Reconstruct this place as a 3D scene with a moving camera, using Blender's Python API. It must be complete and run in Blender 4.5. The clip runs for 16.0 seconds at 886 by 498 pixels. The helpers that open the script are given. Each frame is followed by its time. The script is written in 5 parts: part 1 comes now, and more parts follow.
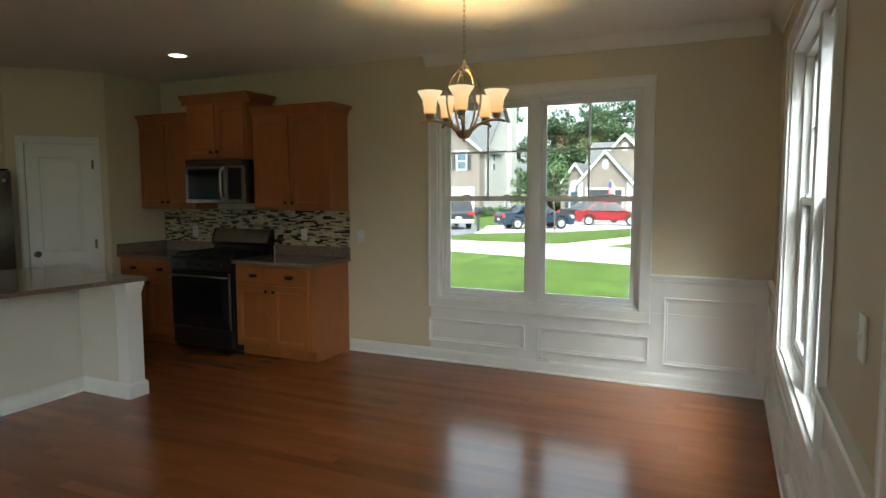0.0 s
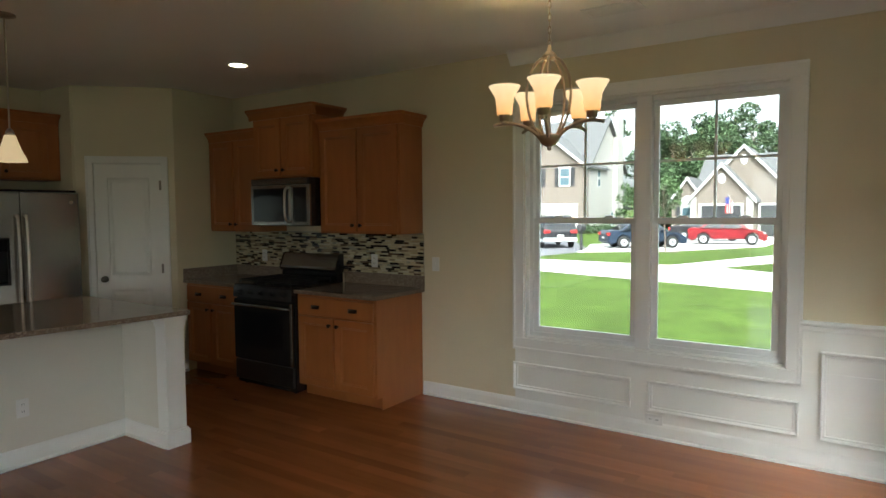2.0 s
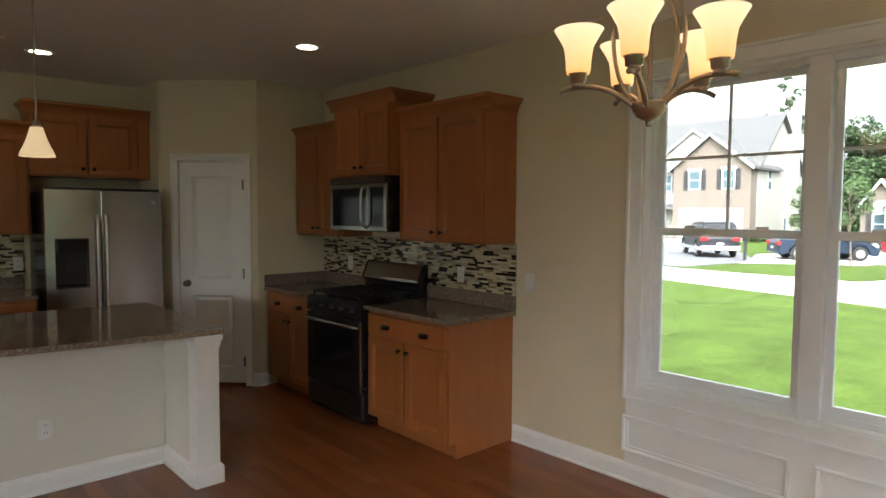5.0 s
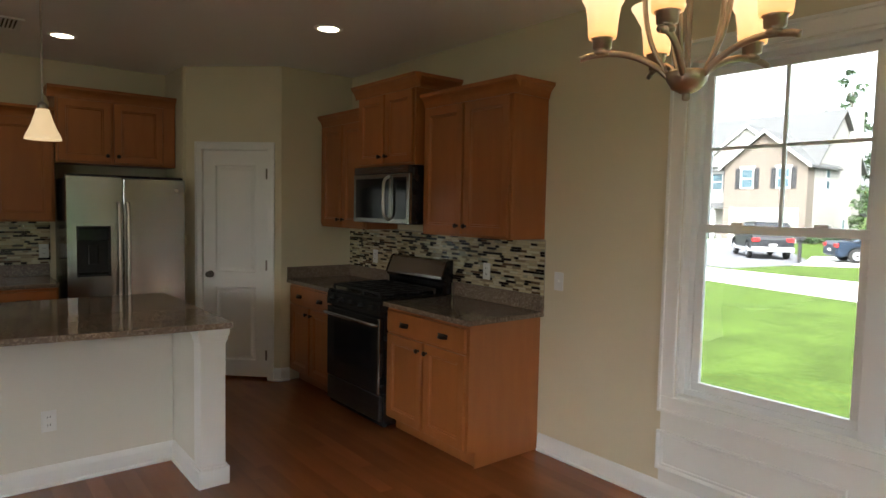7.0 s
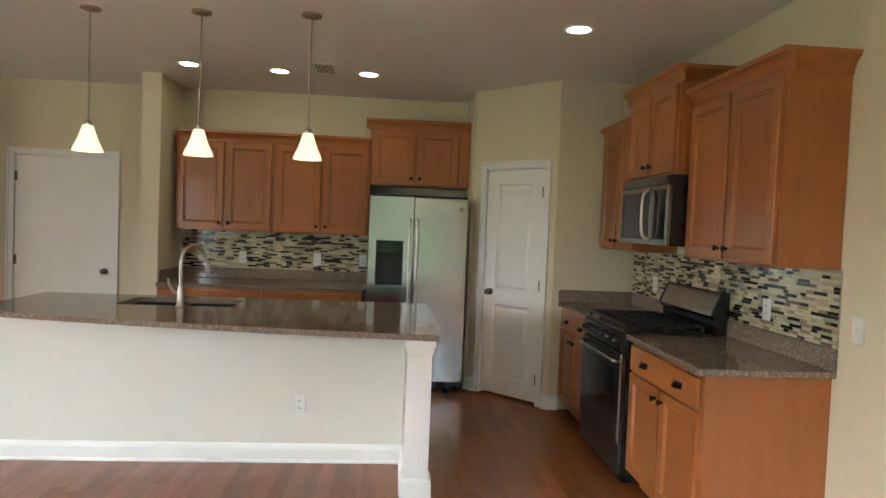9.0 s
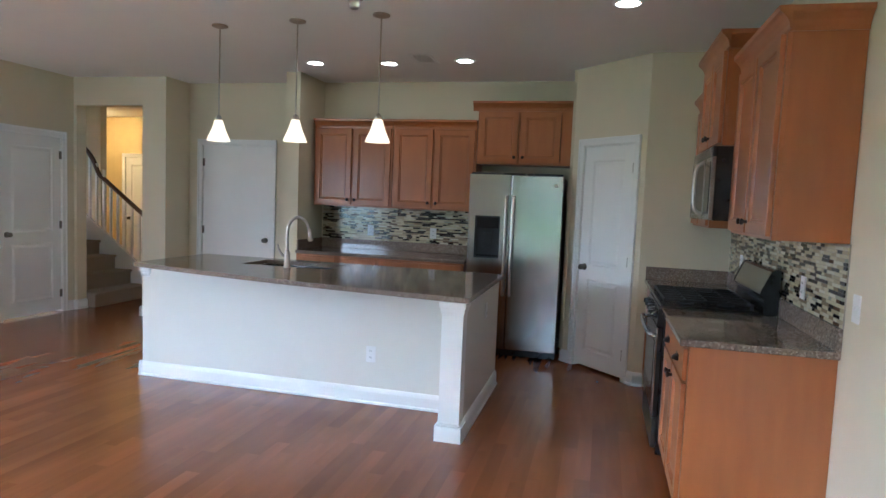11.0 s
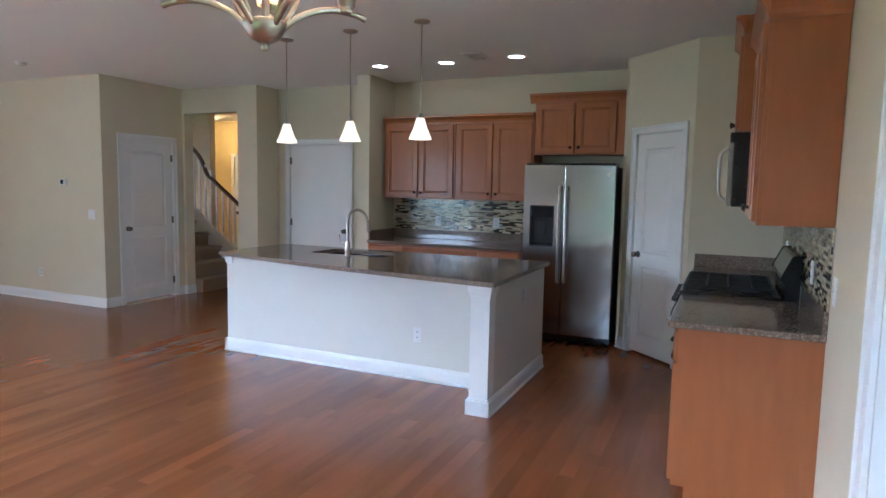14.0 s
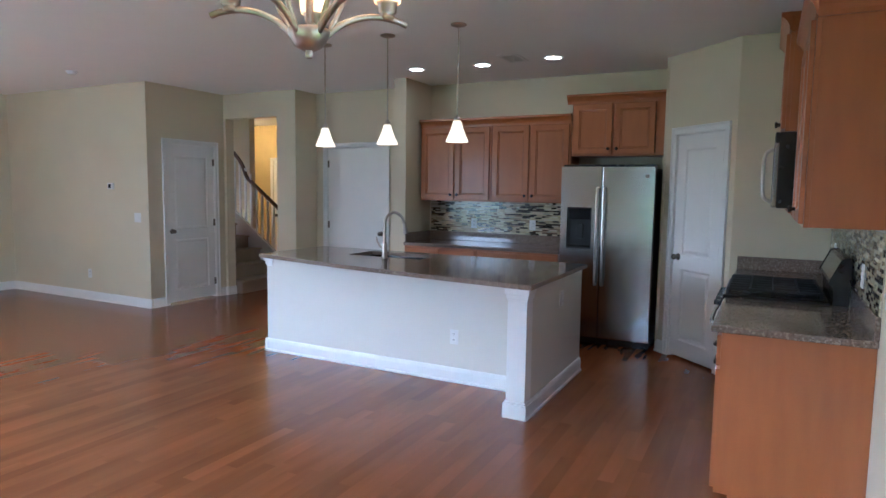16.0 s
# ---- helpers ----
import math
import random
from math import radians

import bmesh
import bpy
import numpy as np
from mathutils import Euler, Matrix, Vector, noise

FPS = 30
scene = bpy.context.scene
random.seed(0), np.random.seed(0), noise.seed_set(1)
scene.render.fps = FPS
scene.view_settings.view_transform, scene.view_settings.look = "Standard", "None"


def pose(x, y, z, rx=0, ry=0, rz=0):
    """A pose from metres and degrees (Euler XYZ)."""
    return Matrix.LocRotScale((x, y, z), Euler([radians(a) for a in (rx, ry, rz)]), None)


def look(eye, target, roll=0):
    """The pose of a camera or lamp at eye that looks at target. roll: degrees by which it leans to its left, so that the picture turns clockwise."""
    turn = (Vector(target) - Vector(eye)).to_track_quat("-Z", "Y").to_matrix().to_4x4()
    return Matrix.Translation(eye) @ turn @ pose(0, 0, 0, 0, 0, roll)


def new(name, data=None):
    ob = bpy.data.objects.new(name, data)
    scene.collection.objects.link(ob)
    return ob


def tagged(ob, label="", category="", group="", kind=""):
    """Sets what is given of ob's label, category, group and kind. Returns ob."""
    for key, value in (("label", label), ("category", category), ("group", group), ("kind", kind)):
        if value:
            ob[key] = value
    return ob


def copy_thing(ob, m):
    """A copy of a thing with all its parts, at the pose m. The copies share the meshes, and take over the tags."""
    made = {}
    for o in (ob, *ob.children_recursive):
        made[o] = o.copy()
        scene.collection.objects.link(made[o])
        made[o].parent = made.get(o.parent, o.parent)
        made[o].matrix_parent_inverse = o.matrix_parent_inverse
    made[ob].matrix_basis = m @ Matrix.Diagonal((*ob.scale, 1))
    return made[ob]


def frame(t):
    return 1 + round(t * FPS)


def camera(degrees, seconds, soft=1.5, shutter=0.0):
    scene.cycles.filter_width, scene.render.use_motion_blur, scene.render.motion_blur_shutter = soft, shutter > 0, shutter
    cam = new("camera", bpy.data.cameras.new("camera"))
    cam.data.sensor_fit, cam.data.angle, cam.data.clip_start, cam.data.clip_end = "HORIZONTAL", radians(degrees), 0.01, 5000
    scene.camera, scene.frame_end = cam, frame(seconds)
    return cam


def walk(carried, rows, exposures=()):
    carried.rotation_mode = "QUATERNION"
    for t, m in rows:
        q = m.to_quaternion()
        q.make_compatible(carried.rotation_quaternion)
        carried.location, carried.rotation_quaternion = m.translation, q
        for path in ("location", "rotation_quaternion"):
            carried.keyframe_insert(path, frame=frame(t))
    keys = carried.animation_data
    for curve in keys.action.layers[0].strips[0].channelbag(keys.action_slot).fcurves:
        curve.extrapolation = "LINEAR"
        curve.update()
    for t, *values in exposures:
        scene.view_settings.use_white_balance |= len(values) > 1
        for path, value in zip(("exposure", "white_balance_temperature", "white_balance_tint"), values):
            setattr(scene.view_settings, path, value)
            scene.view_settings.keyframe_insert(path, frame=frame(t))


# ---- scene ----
cam = camera(70.7, 16.0)
PATH = [
    (0, (-0.315, -5.096, 1.524), (-1.141, -3.283, 1.347), -0.1),
    (0.5, (-0.372, -4.989, 1.521), (-1.235, -3.193, 1.353), -0.2),
    (1, (-0.462, -4.823, 1.532), (-1.389, -3.057, 1.386), -0.4),
    (1.5, (-0.536, -4.545, 1.542), (-1.552, -2.828, 1.413), -0.5),
    (2, (-0.564, -4.265, 1.557), (-1.677, -2.608, 1.435), -0.4),
    (2.5, (-0.648, -4.001, 1.552), (-1.845, -2.403, 1.444), -0.2),
    (3, (-0.78, -3.701, 1.563), (-2.068, -2.174, 1.462), 0.1),
    (3.5, (-0.828, -3.479, 1.576), (-2.207, -2.033, 1.487), 0.1),
    (4, (-0.837, -3.315, 1.593), (-2.285, -1.938, 1.502), -0.3),
    (6.5, (-0.788, -3.189, 1.539), (-2.285, -1.869, 1.402), 1.1),
    (7, (-0.93, -2.984, 1.554), (-2.489, -1.739, 1.424), 1.2),
    (7.5, (-1.016, -2.802, 1.537), (-2.723, -1.762, 1.453), 1.5),
    (8, (-0.99, -2.533, 1.487), (-2.887, -1.902, 1.44), 1.7),
    (8.5, (-0.978, -2.302, 1.496), (-2.943, -1.932, 1.442), 2.1),
    (9, (-0.953, -2.019, 1.494), (-2.945, -1.865, 1.423), 2.3),
    (9.5, (-0.884, -1.749, 1.49), (-2.881, -1.784, 1.379), 2.5),
    (12, (-0.593, -0.616, 1.483), (-2.464, -1.3, 1.309), 1.6),
    (12.5, (-0.575, -0.468, 1.506), (-2.421, -1.212, 1.31), 1.1),
    (13, (-0.543, -0.425, 1.506), (-2.378, -1.195, 1.306), 1.2),
    (13.5, (-0.54, -0.424, 1.508), (-2.365, -1.218, 1.31), 1.1),
    (14, (-0.539, -0.431, 1.51), (-2.354, -1.248, 1.314), 1.1),
    (14.5, (-0.534, -0.427, 1.508), (-2.339, -1.268, 1.319), 1.0),
    (15, (-0.527, -0.42, 1.503), (-2.32, -1.287, 1.32), 1.0),
    (15.5, (-0.516, -0.413, 1.506), (-2.297, -1.304, 1.322), 1.0),
    (16, (-0.525, -0.442, 1.515), (-2.292, -1.359, 1.323), 0.8),
]
# slow change of the exposure and white balance
EXPOSURES = [
    (0.0, 2.68, 5850, -3), (2.5, 2.83, 6000, 1), (4.0, 2.95, 6100, 5), (6.5, 3.12, 6150, 7), (7.3, 3.25, 6150, 6),
    (8.2, 4.05, 6200, 4), (9.5, 4.5, 5300, 1), (12.0, 4.42, 4600, 8), (14.0, 4.37, 4550, 8), (16.0, 4.37, 4450, 8),
]
walk(cam, [(t, look(eye, target, roll)) for t, eye, target, roll in PATH], EXPOSURES)

# ---- world and sun ----
world = bpy.data.worlds.new("sky")
scene.world = world
world.use_nodes = True
sky_nodes = world.node_tree.nodes
sky = sky_nodes.new("ShaderNodeTexSky")
sky.sky_type = "NISHITA"
sky.sun_disc = False
sky.sun_elevation, sky.sun_rotation = radians(45), radians(150)
sky.air_density, sky.dust_density, sky.ozone_density = 1.0, 6.0, 1.0
sky_nodes["Background"].inputs["Strength"].default_value = 0.15
haze = sky_nodes.new("ShaderNodeHueSaturation")
haze.inputs["Saturation"].default_value, haze.inputs["Value"].default_value = 0.25, 1.0
world.node_tree.links.new(sky.outputs[0], haze.inputs["Color"])
world.node_tree.links.new(haze.outputs[0], sky_nodes["Background"].inputs["Color"])
sun_data = bpy.data.lights.new("sun", "SUN")
sun_data.energy, sun_data.angle, sun_data.color = 0.35, radians(35), (1.0, 0.97, 0.93)
sun = new("sun", sun_data)
sun.matrix_basis = look((5, -8.66, 10), (0, 0, 0))

# family room openings behind the walk, unseen: south daylight, east fill added for the island


def opening_light(name, m, width, height, watts):
    data = bpy.data.lights.new(name, "AREA")
    data.shape, data.size, data.size_y, data.energy, data.color = "RECTANGLE", width, height, watts, (0.88, 0.95, 1.0)
    new(name, data).matrix_basis = m


# area lamps, tilted up to brighten the ceiling as well
opening_light("fill_family_east", look((0.06, -6.6, 1.45), (-9, -6.6, 5.6)), 1.3, 1.4, 1.1)
opening_light("daylight_family_south", look((-1.5, -10.05, 1.4), (-1.5, 0, 5.2)), 1.9, 1.7, 0.95)

# ---- helpers of this scene ----
ORIGIN = {}


def thing(name, at=(0, 0, 0), label="", category="", group="", kind=""):
    ob = new(name)
    ob.empty_display_size = 0.1
    ob.location = at
    ORIGIN[ob] = Vector(at)
    return tagged(ob, label, category, group, kind)


def part(name, bm, material, parent=None, label="", smooth=False):
    me = bpy.data.meshes.new(name)
    if parent is not None and ORIGIN.get(parent) is not None:
        bmesh.ops.translate(bm, vec=-ORIGIN[parent], verts=bm.verts)
    bm.to_mesh(me)
    bm.free()
    if smooth:
        me.polygons.foreach_set("use_smooth", [True] * len(me.polygons))
    me.materials.append(material)
    ob = new(name, me)
    if parent is not None:
        ob.parent = parent
        ORIGIN[ob] = ORIGIN.get(parent)
    if label:
        ob["label"] = label
    return ob


def solid(name, bm, material, label="", category="", kind="", smooth=False, group=""):
    return tagged(part(name, bm, material, None, "", smooth), label, category, group, kind)


def box(x0, x1, y0, y1, z0, z1, bevel=0.0, bm=None):
    bm = bm or bmesh.new()
    made = bmesh.ops.create_cube(bm, size=1.0)["verts"]
    bmesh.ops.scale(bm, vec=(abs(x1 - x0), abs(y1 - y0), abs(z1 - z0)), verts=made)
    bmesh.ops.translate(bm, vec=((x0 + x1) / 2, (y0 + y1) / 2, (z0 + z1) / 2), verts=made)
    if bevel:
        edges = list({e for v in made for e in v.link_edges})
        bmesh.ops.bevel(bm, geom=edges, offset=bevel, segments=2, profile=0.5, affect="EDGES")
    return bm


def lathe(profile, at=(0, 0, 0), steps=24, bm=None):
    """A turned body: profile of (radius, height) rows round z."""
    bm = bm or bmesh.new()
    rings = []
    for r, h in profile:
        rings.append([bm.verts.new((at[0] + r * math.cos(a), at[1] + r * math.sin(a), at[2] + h))
                      for a in (2 * math.pi * k / steps for k in range(steps))])
    for lo, hi in zip(rings, rings[1:]):
        for k in range(steps):
            bm.faces.new((lo[k], lo[(k + 1) % steps], hi[(k + 1) % steps], hi[k]))
    for ring, flip in ((rings[0], True), (rings[-1], False)):
        if (ring[0].co - ring[steps // 2].co).length > 1e-4:
            bm.faces.new(ring[::-1] if flip else ring)
    return bm


def tube(points, radius, steps=10, bm=None, flat=1.0):
    """A bent rod along points; radius may be a row of radii; flat squeezes it along z."""
    bm = bm or bmesh.new()
    pts = [Vector(p) for p in points]
    radii = list(radius) if isinstance(radius, (list, tuple)) else [radius] * len(pts)
    side, rings = None, []
    for k, p in enumerate(pts):
        d = (pts[min(k + 1, len(pts) - 1)] - pts[max(k - 1, 0)]).normalized()
        if side is None:
            side = d.orthogonal().normalized()
        side = (side - side.dot(d) * d).normalized()
        up = d.cross(side)
        rings.append([bm.verts.new(p + radii[k] * (math.cos(a) * side + math.sin(a) * up * flat))
                      for a in (2 * math.pi * j / steps for j in range(steps))])
    for lo, hi in zip(rings, rings[1:]):
        for j in range(steps):
            bm.faces.new((lo[j], lo[(j + 1) % steps], hi[(j + 1) % steps], hi[j]))
    bm.faces.new(rings[0][::-1])
    bm.faces.new(rings[-1])
    return bm


def sweep(profile, start, end, out, bm=None):
    """A moulding: profile rows of (out from the wall, up), drawn from start to end."""
    bm = bm or bmesh.new()
    out, ends = Vector(out), []
    for p in (Vector(start), Vector(end)):
        ends.append([bm.verts.new(p + out * a + Vector((0, 0, b))) for a, b in profile])
    n = len(profile)
    for k in range(n):
        bm.faces.new((ends[0][k], ends[0][(k + 1) % n], ends[1][(k + 1) % n], ends[1][k]))
    bm.faces.new(ends[0][::-1])
    bm.faces.new(ends[1])
    bmesh.ops.recalc_face_normals(bm, faces=bm.faces)
    return bm


def prism(outline, axis, a, b, bm=None):
    """An outline of 2D rows drawn out along an axis from a to b. axis x: rows are (y, z); y: (x, z); z: (x, y)."""
    bm = bm or bmesh.new()
    put = {"x": lambda u, v, w: (w, u, v), "y": lambda u, v, w: (u, w, v), "z": lambda u, v, w: (u, v, w)}[axis]
    lo = [bm.verts.new(put(u, v, a)) for u, v in outline]
    hi = [bm.verts.new(put(u, v, b)) for u, v in outline]
    n = len(outline)
    sides = [bm.faces.new((lo[k], lo[(k + 1) % n], hi[(k + 1) % n], hi[k])) for k in range(n)]
    caps = [bm.faces.new(lo[::-1]), bm.faces.new(hi)]
    bmesh.ops.recalc_face_normals(bm, faces=sides + caps)
    return bm


def curve_points(points, n=8):
    """A smooth line through the points."""
    pts = [Vector(p) for p in points]
    pts = [2 * pts[0] - pts[1]] + pts + [2 * pts[-1] - pts[-2]]
    out = []
    for a, b, c, d in zip(pts, pts[1:], pts[2:], pts[3:]):
        for k in range(n):
            t = k / n
            out.append(0.5 * (2 * b + (c - a) * t + (2 * a - 5 * b + 4 * c - d) * t * t + (3 * b - a - 3 * c + d) * t ** 3))
    return out + [pts[-2]]


def pierced(outline, hole, low, high):
    """A slab between two heights with one hole through it, as a single body."""
    bm = bmesh.new()
    edges = []
    for ring in (outline, hole):
        vs = [bm.verts.new((u, v, low)) for u, v in ring]
        edges += [bm.edges.new((vs[k], vs[(k + 1) % len(vs)])) for k in range(len(vs))]
    faces = [g for g in bmesh.ops.triangle_fill(bm, edges=edges, use_beauty=True)["geom"] if isinstance(g, bmesh.types.BMFace)]
    up = bmesh.ops.extrude_face_region(bm, geom=faces)["geom"]
    bmesh.ops.translate(bm, vec=(0, 0, high - low), verts=[g for g in up if isinstance(g, bmesh.types.BMVert)])
    bmesh.ops.recalc_face_normals(bm, faces=bm.faces)
    return bm


def holed(u0, u1, z0, z1, holes):
    """The pieces (u, u, z, z) of a wall that its holes leave over."""
    us = sorted({u0, u1, *[h[0] for h in holes], *[h[1] for h in holes]})
    out = []
    for a, b in zip(us, us[1:]):
        cut = sorted((h[2], h[3]) for h in holes if h[0] <= a + 1e-6 and h[1] >= b - 1e-6)
        low = z0
        for c, d in cut:
            if c > low:
                out.append((a, b, low, c))
            low = d
        if low < z1:
            out.append((a, b, low, z1))
    return out


# ---- materials ----
def material(name, colour, rough=0.5, metal=0.0, second=None, scale=8.0, mix=0.5, bump=0.0, bump_scale=60.0,
             stretch=(1, 1, 1), coat=0.0, detail=6.0, blotch=0.0, vary=0.0, island=False, spec=0.5, rough_vary=0.0):
    """Colour with grain at one scale, blotches at a larger one, uneven gloss and fine relief."""
    m = bpy.data.materials.new(name)
    m.use_nodes = True
    t = m.node_tree
    n, link = t.nodes, t.links.new
    b = n["Principled BSDF"]
    b.inputs["Roughness"].default_value, b.inputs["Metallic"].default_value = rough, metal
    b.inputs["Coat Weight"].default_value, b.inputs["Coat Roughness"].default_value = coat, 0.12
    b.inputs["Specular IOR Level"].default_value = spec
    where = n.new("ShaderNodeNewGeometry")
    place = n.new("ShaderNodeMapping")
    place.inputs["Scale"].default_value = stretch
    link(where.outputs["Position"], place.inputs["Vector"])
    if vary:
        chance = where.outputs["Random Per Island"] if island else n.new("ShaderNodeObjectInfo").outputs["Random"]
        shift = n.new("ShaderNodeVectorMath")
        shift.operation = "SCALE"
        shift.inputs[0].default_value = (13.0, 7.0, 3.0)
        link(chance, shift.inputs["Scale"])
        link(shift.outputs[0], place.inputs["Location"])
    grain = n.new("ShaderNodeTexNoise")
    grain.inputs["Scale"].default_value, grain.inputs["Detail"].default_value = scale, detail
    link(place.outputs[0], grain.inputs["Vector"])
    ramp = n.new("ShaderNodeValToRGB")
    ramp.color_ramp.elements[0].position, ramp.color_ramp.elements[1].position = 0.5 - mix / 2, 0.5 + mix / 2
    ramp.color_ramp.elements[0].color = (*colour, 1)
    ramp.color_ramp.elements[1].color = (*(second or [c * 0.88 for c in colour]), 1)
    link(grain.outputs["Fac"], ramp.inputs["Fac"])
    last = ramp.outputs["Color"]
    if blotch or vary:
        shade = n.new("ShaderNodeHueSaturation")
        big = n.new("ShaderNodeTexNoise")
        big.inputs["Scale"].default_value = 1.3
        link(where.outputs["Position"], big.inputs["Vector"])
        span = n.new("ShaderNodeMapRange")
        span.inputs["From Min"].default_value, span.inputs["From Max"].default_value = 0.3, 0.7
        span.inputs["To Min"].default_value, span.inputs["To Max"].default_value = 1 - blotch, 1 + blotch
        link(big.outputs["Fac"], span.inputs["Value"])
        value = span.outputs[0]
        if vary:
            each = n.new("ShaderNodeMapRange")
            each.inputs["To Min"].default_value, each.inputs["To Max"].default_value = 1 - vary, 1 + vary
            link(chance, each.inputs["Value"])
            times = n.new("ShaderNodeMath")
            times.operation = "MULTIPLY"
            link(value, times.inputs[0])
            link(each.outputs[0], times.inputs[1])
            value = times.outputs[0]
        link(value, shade.inputs["Value"])
        link(last, shade.inputs["Color"])
        last = shade.outputs["Color"]
    link(last, b.inputs["Base Color"])
    if rough_vary:
        uneven = n.new("ShaderNodeMapRange")
        uneven.inputs["To Min"].default_value, uneven.inputs["To Max"].default_value = rough - rough_vary, rough + rough_vary
        link(grain.outputs["Fac"], uneven.inputs["Value"])
        link(uneven.outputs[0], b.inputs["Roughness"])
    if bump:
        fine = n.new("ShaderNodeTexNoise")
        fine.inputs["Scale"].default_value, fine.inputs["Detail"].default_value = bump_scale, 4
        link(place.outputs[0], fine.inputs["Vector"])
        relief = n.new("ShaderNodeBump")
        relief.inputs["Strength"].default_value, relief.inputs["Distance"].default_value = bump, 0.01
        link(fine.outputs["Fac"], relief.inputs["Height"])
        link(relief.outputs[0], b.inputs["Normal"])
    return m


def glowing(name, colour, strength, base=(0.9, 0.85, 0.75)):
    m = material(name, base, 0.4)
    b = m.node_tree.nodes["Principled BSDF"]
    b.inputs["Emission Color"].default_value, b.inputs["Emission Strength"].default_value = (*colour, 1), strength
    return m


def glass_pane(name, tint=(0.99, 0.995, 0.99)):
    m = bpy.data.materials.new(name)
    m.use_nodes = True
    n, link = m.node_tree.nodes, m.node_tree.links.new
    n.remove(n["Principled BSDF"])
    clear, gloss, both, edge = (n.new("ShaderNodeBsdfTransparent"), n.new("ShaderNodeBsdfGlossy"),
                                n.new("ShaderNodeMixShader"), n.new("ShaderNodeFresnel"))
    clear.inputs["Color"].default_value = (*tint, 1)
    gloss.inputs["Roughness"].default_value = 0.01
    edge.inputs["IOR"].default_value = 1.5
    link(edge.outputs[0], both.inputs[0])
    link(clear.outputs[0], both.inputs[1])
    link(gloss.outputs[0], both.inputs[2])
    link(both.outputs[0], n["Material Output"].inputs["Surface"])
    return m


def speckled(name, dark, light, fleck, rough=0.12, scale=90.0):
    """Polished granite: grains of three colours."""
    m = material(name, dark, rough, second=light, scale=scale, mix=0.3, detail=8, blotch=0.12)
    t = m.node_tree
    n, link = t.nodes, t.links.new
    b = n["Principled BSDF"]
    before = b.inputs["Base Color"].links[0].from_socket
    cells = n.new("ShaderNodeTexVoronoi")
    cells.inputs["Scale"].default_value = scale * 1.4
    where = n.new("ShaderNodeNewGeometry")
    link(where.outputs["Position"], cells.inputs["Vector"])
    pick = n.new("ShaderNodeSeparateColor")
    link(cells.outputs["Color"], pick.inputs[0])
    step = n.new("ShaderNodeValToRGB")
    step.color_ramp.elements[0].position, step.color_ramp.elements[1].position = 0.72, 0.8
    link(pick.outputs[0], step.inputs["Fac"])
    blend = n.new("ShaderNodeMix")
    blend.data_type = "RGBA"
    link(step.outputs["Color"], blend.inputs["Factor"])
    link(before, blend.inputs["A"])
    blend.inputs["B"].default_value = (*fleck, 1)
    link(blend.outputs["Result"], b.inputs["Base Color"])
    return m


PAINT = material("cream wall paint", (0.68, 0.61, 0.445), 0.6, scale=3, second=(0.66, 0.59, 0.43), bump=0.08, bump_scale=220, blotch=0.02)
WHITE = material("white trim paint", (0.83, 0.83, 0.81), 0.32, scale=5, second=(0.805, 0.805, 0.785), bump=0.03, bump_scale=90)
WAINSCOT = material("white wainscot paint", (0.82, 0.82, 0.79), 0.42, scale=4, second=(0.79, 0.79, 0.76), bump=0.05, bump_scale=160)
CEIL = material("ceiling paint", (0.9, 0.89, 0.87), 0.8, scale=4, second=(0.885, 0.875, 0.855), bump=0.15, bump_scale=150)
ISLE = material("island wall paint", (0.7, 0.68, 0.61), 0.6, scale=3, second=(0.68, 0.66, 0.59), bump=0.08, bump_scale=220)
DOORWHITE = material("white door paint", (0.84, 0.84, 0.82), 0.35, scale=6, second=(0.815, 0.815, 0.795), bump=0.04, bump_scale=120)
VINYL = material("white vinyl", (0.8, 0.81, 0.81), 0.3, scale=6, second=(0.78, 0.79, 0.79))
PLATE = material("white plastic", (0.8, 0.8, 0.78), 0.3)
CABINET = material("stained maple", (0.4, 0.142, 0.037), 0.36, second=(0.31, 0.104, 0.028), scale=6, mix=0.9, stretch=(3, 3, 0.5),
                   bump=0.05, bump_scale=40, vary=0.07, blotch=0.06, coat=0.15)
# near-black colour standing in for shade in door gaps and vent slots
GAPSHADE = material("painted gap shade", (0.03, 0.015, 0.01), 0.8)
BRONZE = material("oil rubbed bronze", (0.03, 0.022, 0.018), 0.38, 0.7, bump=0.1, bump_scale=120)
NICKEL = material("brushed nickel", (0.55, 0.5, 0.44), 0.3, 1.0, second=(0.5, 0.45, 0.39), scale=40, stretch=(1, 1, 6), rough_vary=0.06)
AGED = material("aged nickel", (0.2, 0.175, 0.15), 0.34, 1.0, second=(0.16, 0.14, 0.12), scale=40, rough_vary=0.05)
CHAND = material("brushed bronze nickel", (0.5, 0.42, 0.34), 0.36, 1.0, second=(0.42, 0.34, 0.27), scale=30, rough_vary=0.08)
DARKSTEEL = material("slate steel", (0.1, 0.1, 0.1), 0.3, 0.9, second=(0.08, 0.08, 0.08), scale=50, stretch=(0.1, 1, 1), rough_vary=0.04)
STEEL = material("stainless steel", (0.43, 0.44, 0.43), 0.2, 1.0, second=(0.46, 0.47, 0.46), scale=60, stretch=(1, 1, 0.05), rough_vary=0.04)
SLATE = material("dark stainless steel", (0.36, 0.35, 0.33), 0.24, 1.0, second=(0.3, 0.29, 0.27), scale=60, stretch=(1, 1, 0.05), rough_vary=0.04)
BLACK = material("black enamel", (0.012, 0.012, 0.013), 0.2, second=(0.018, 0.018, 0.019), scale=20)
IRON = material("cast iron", (0.012, 0.012, 0.012), 0.55, bump=0.2, bump_scale=200)
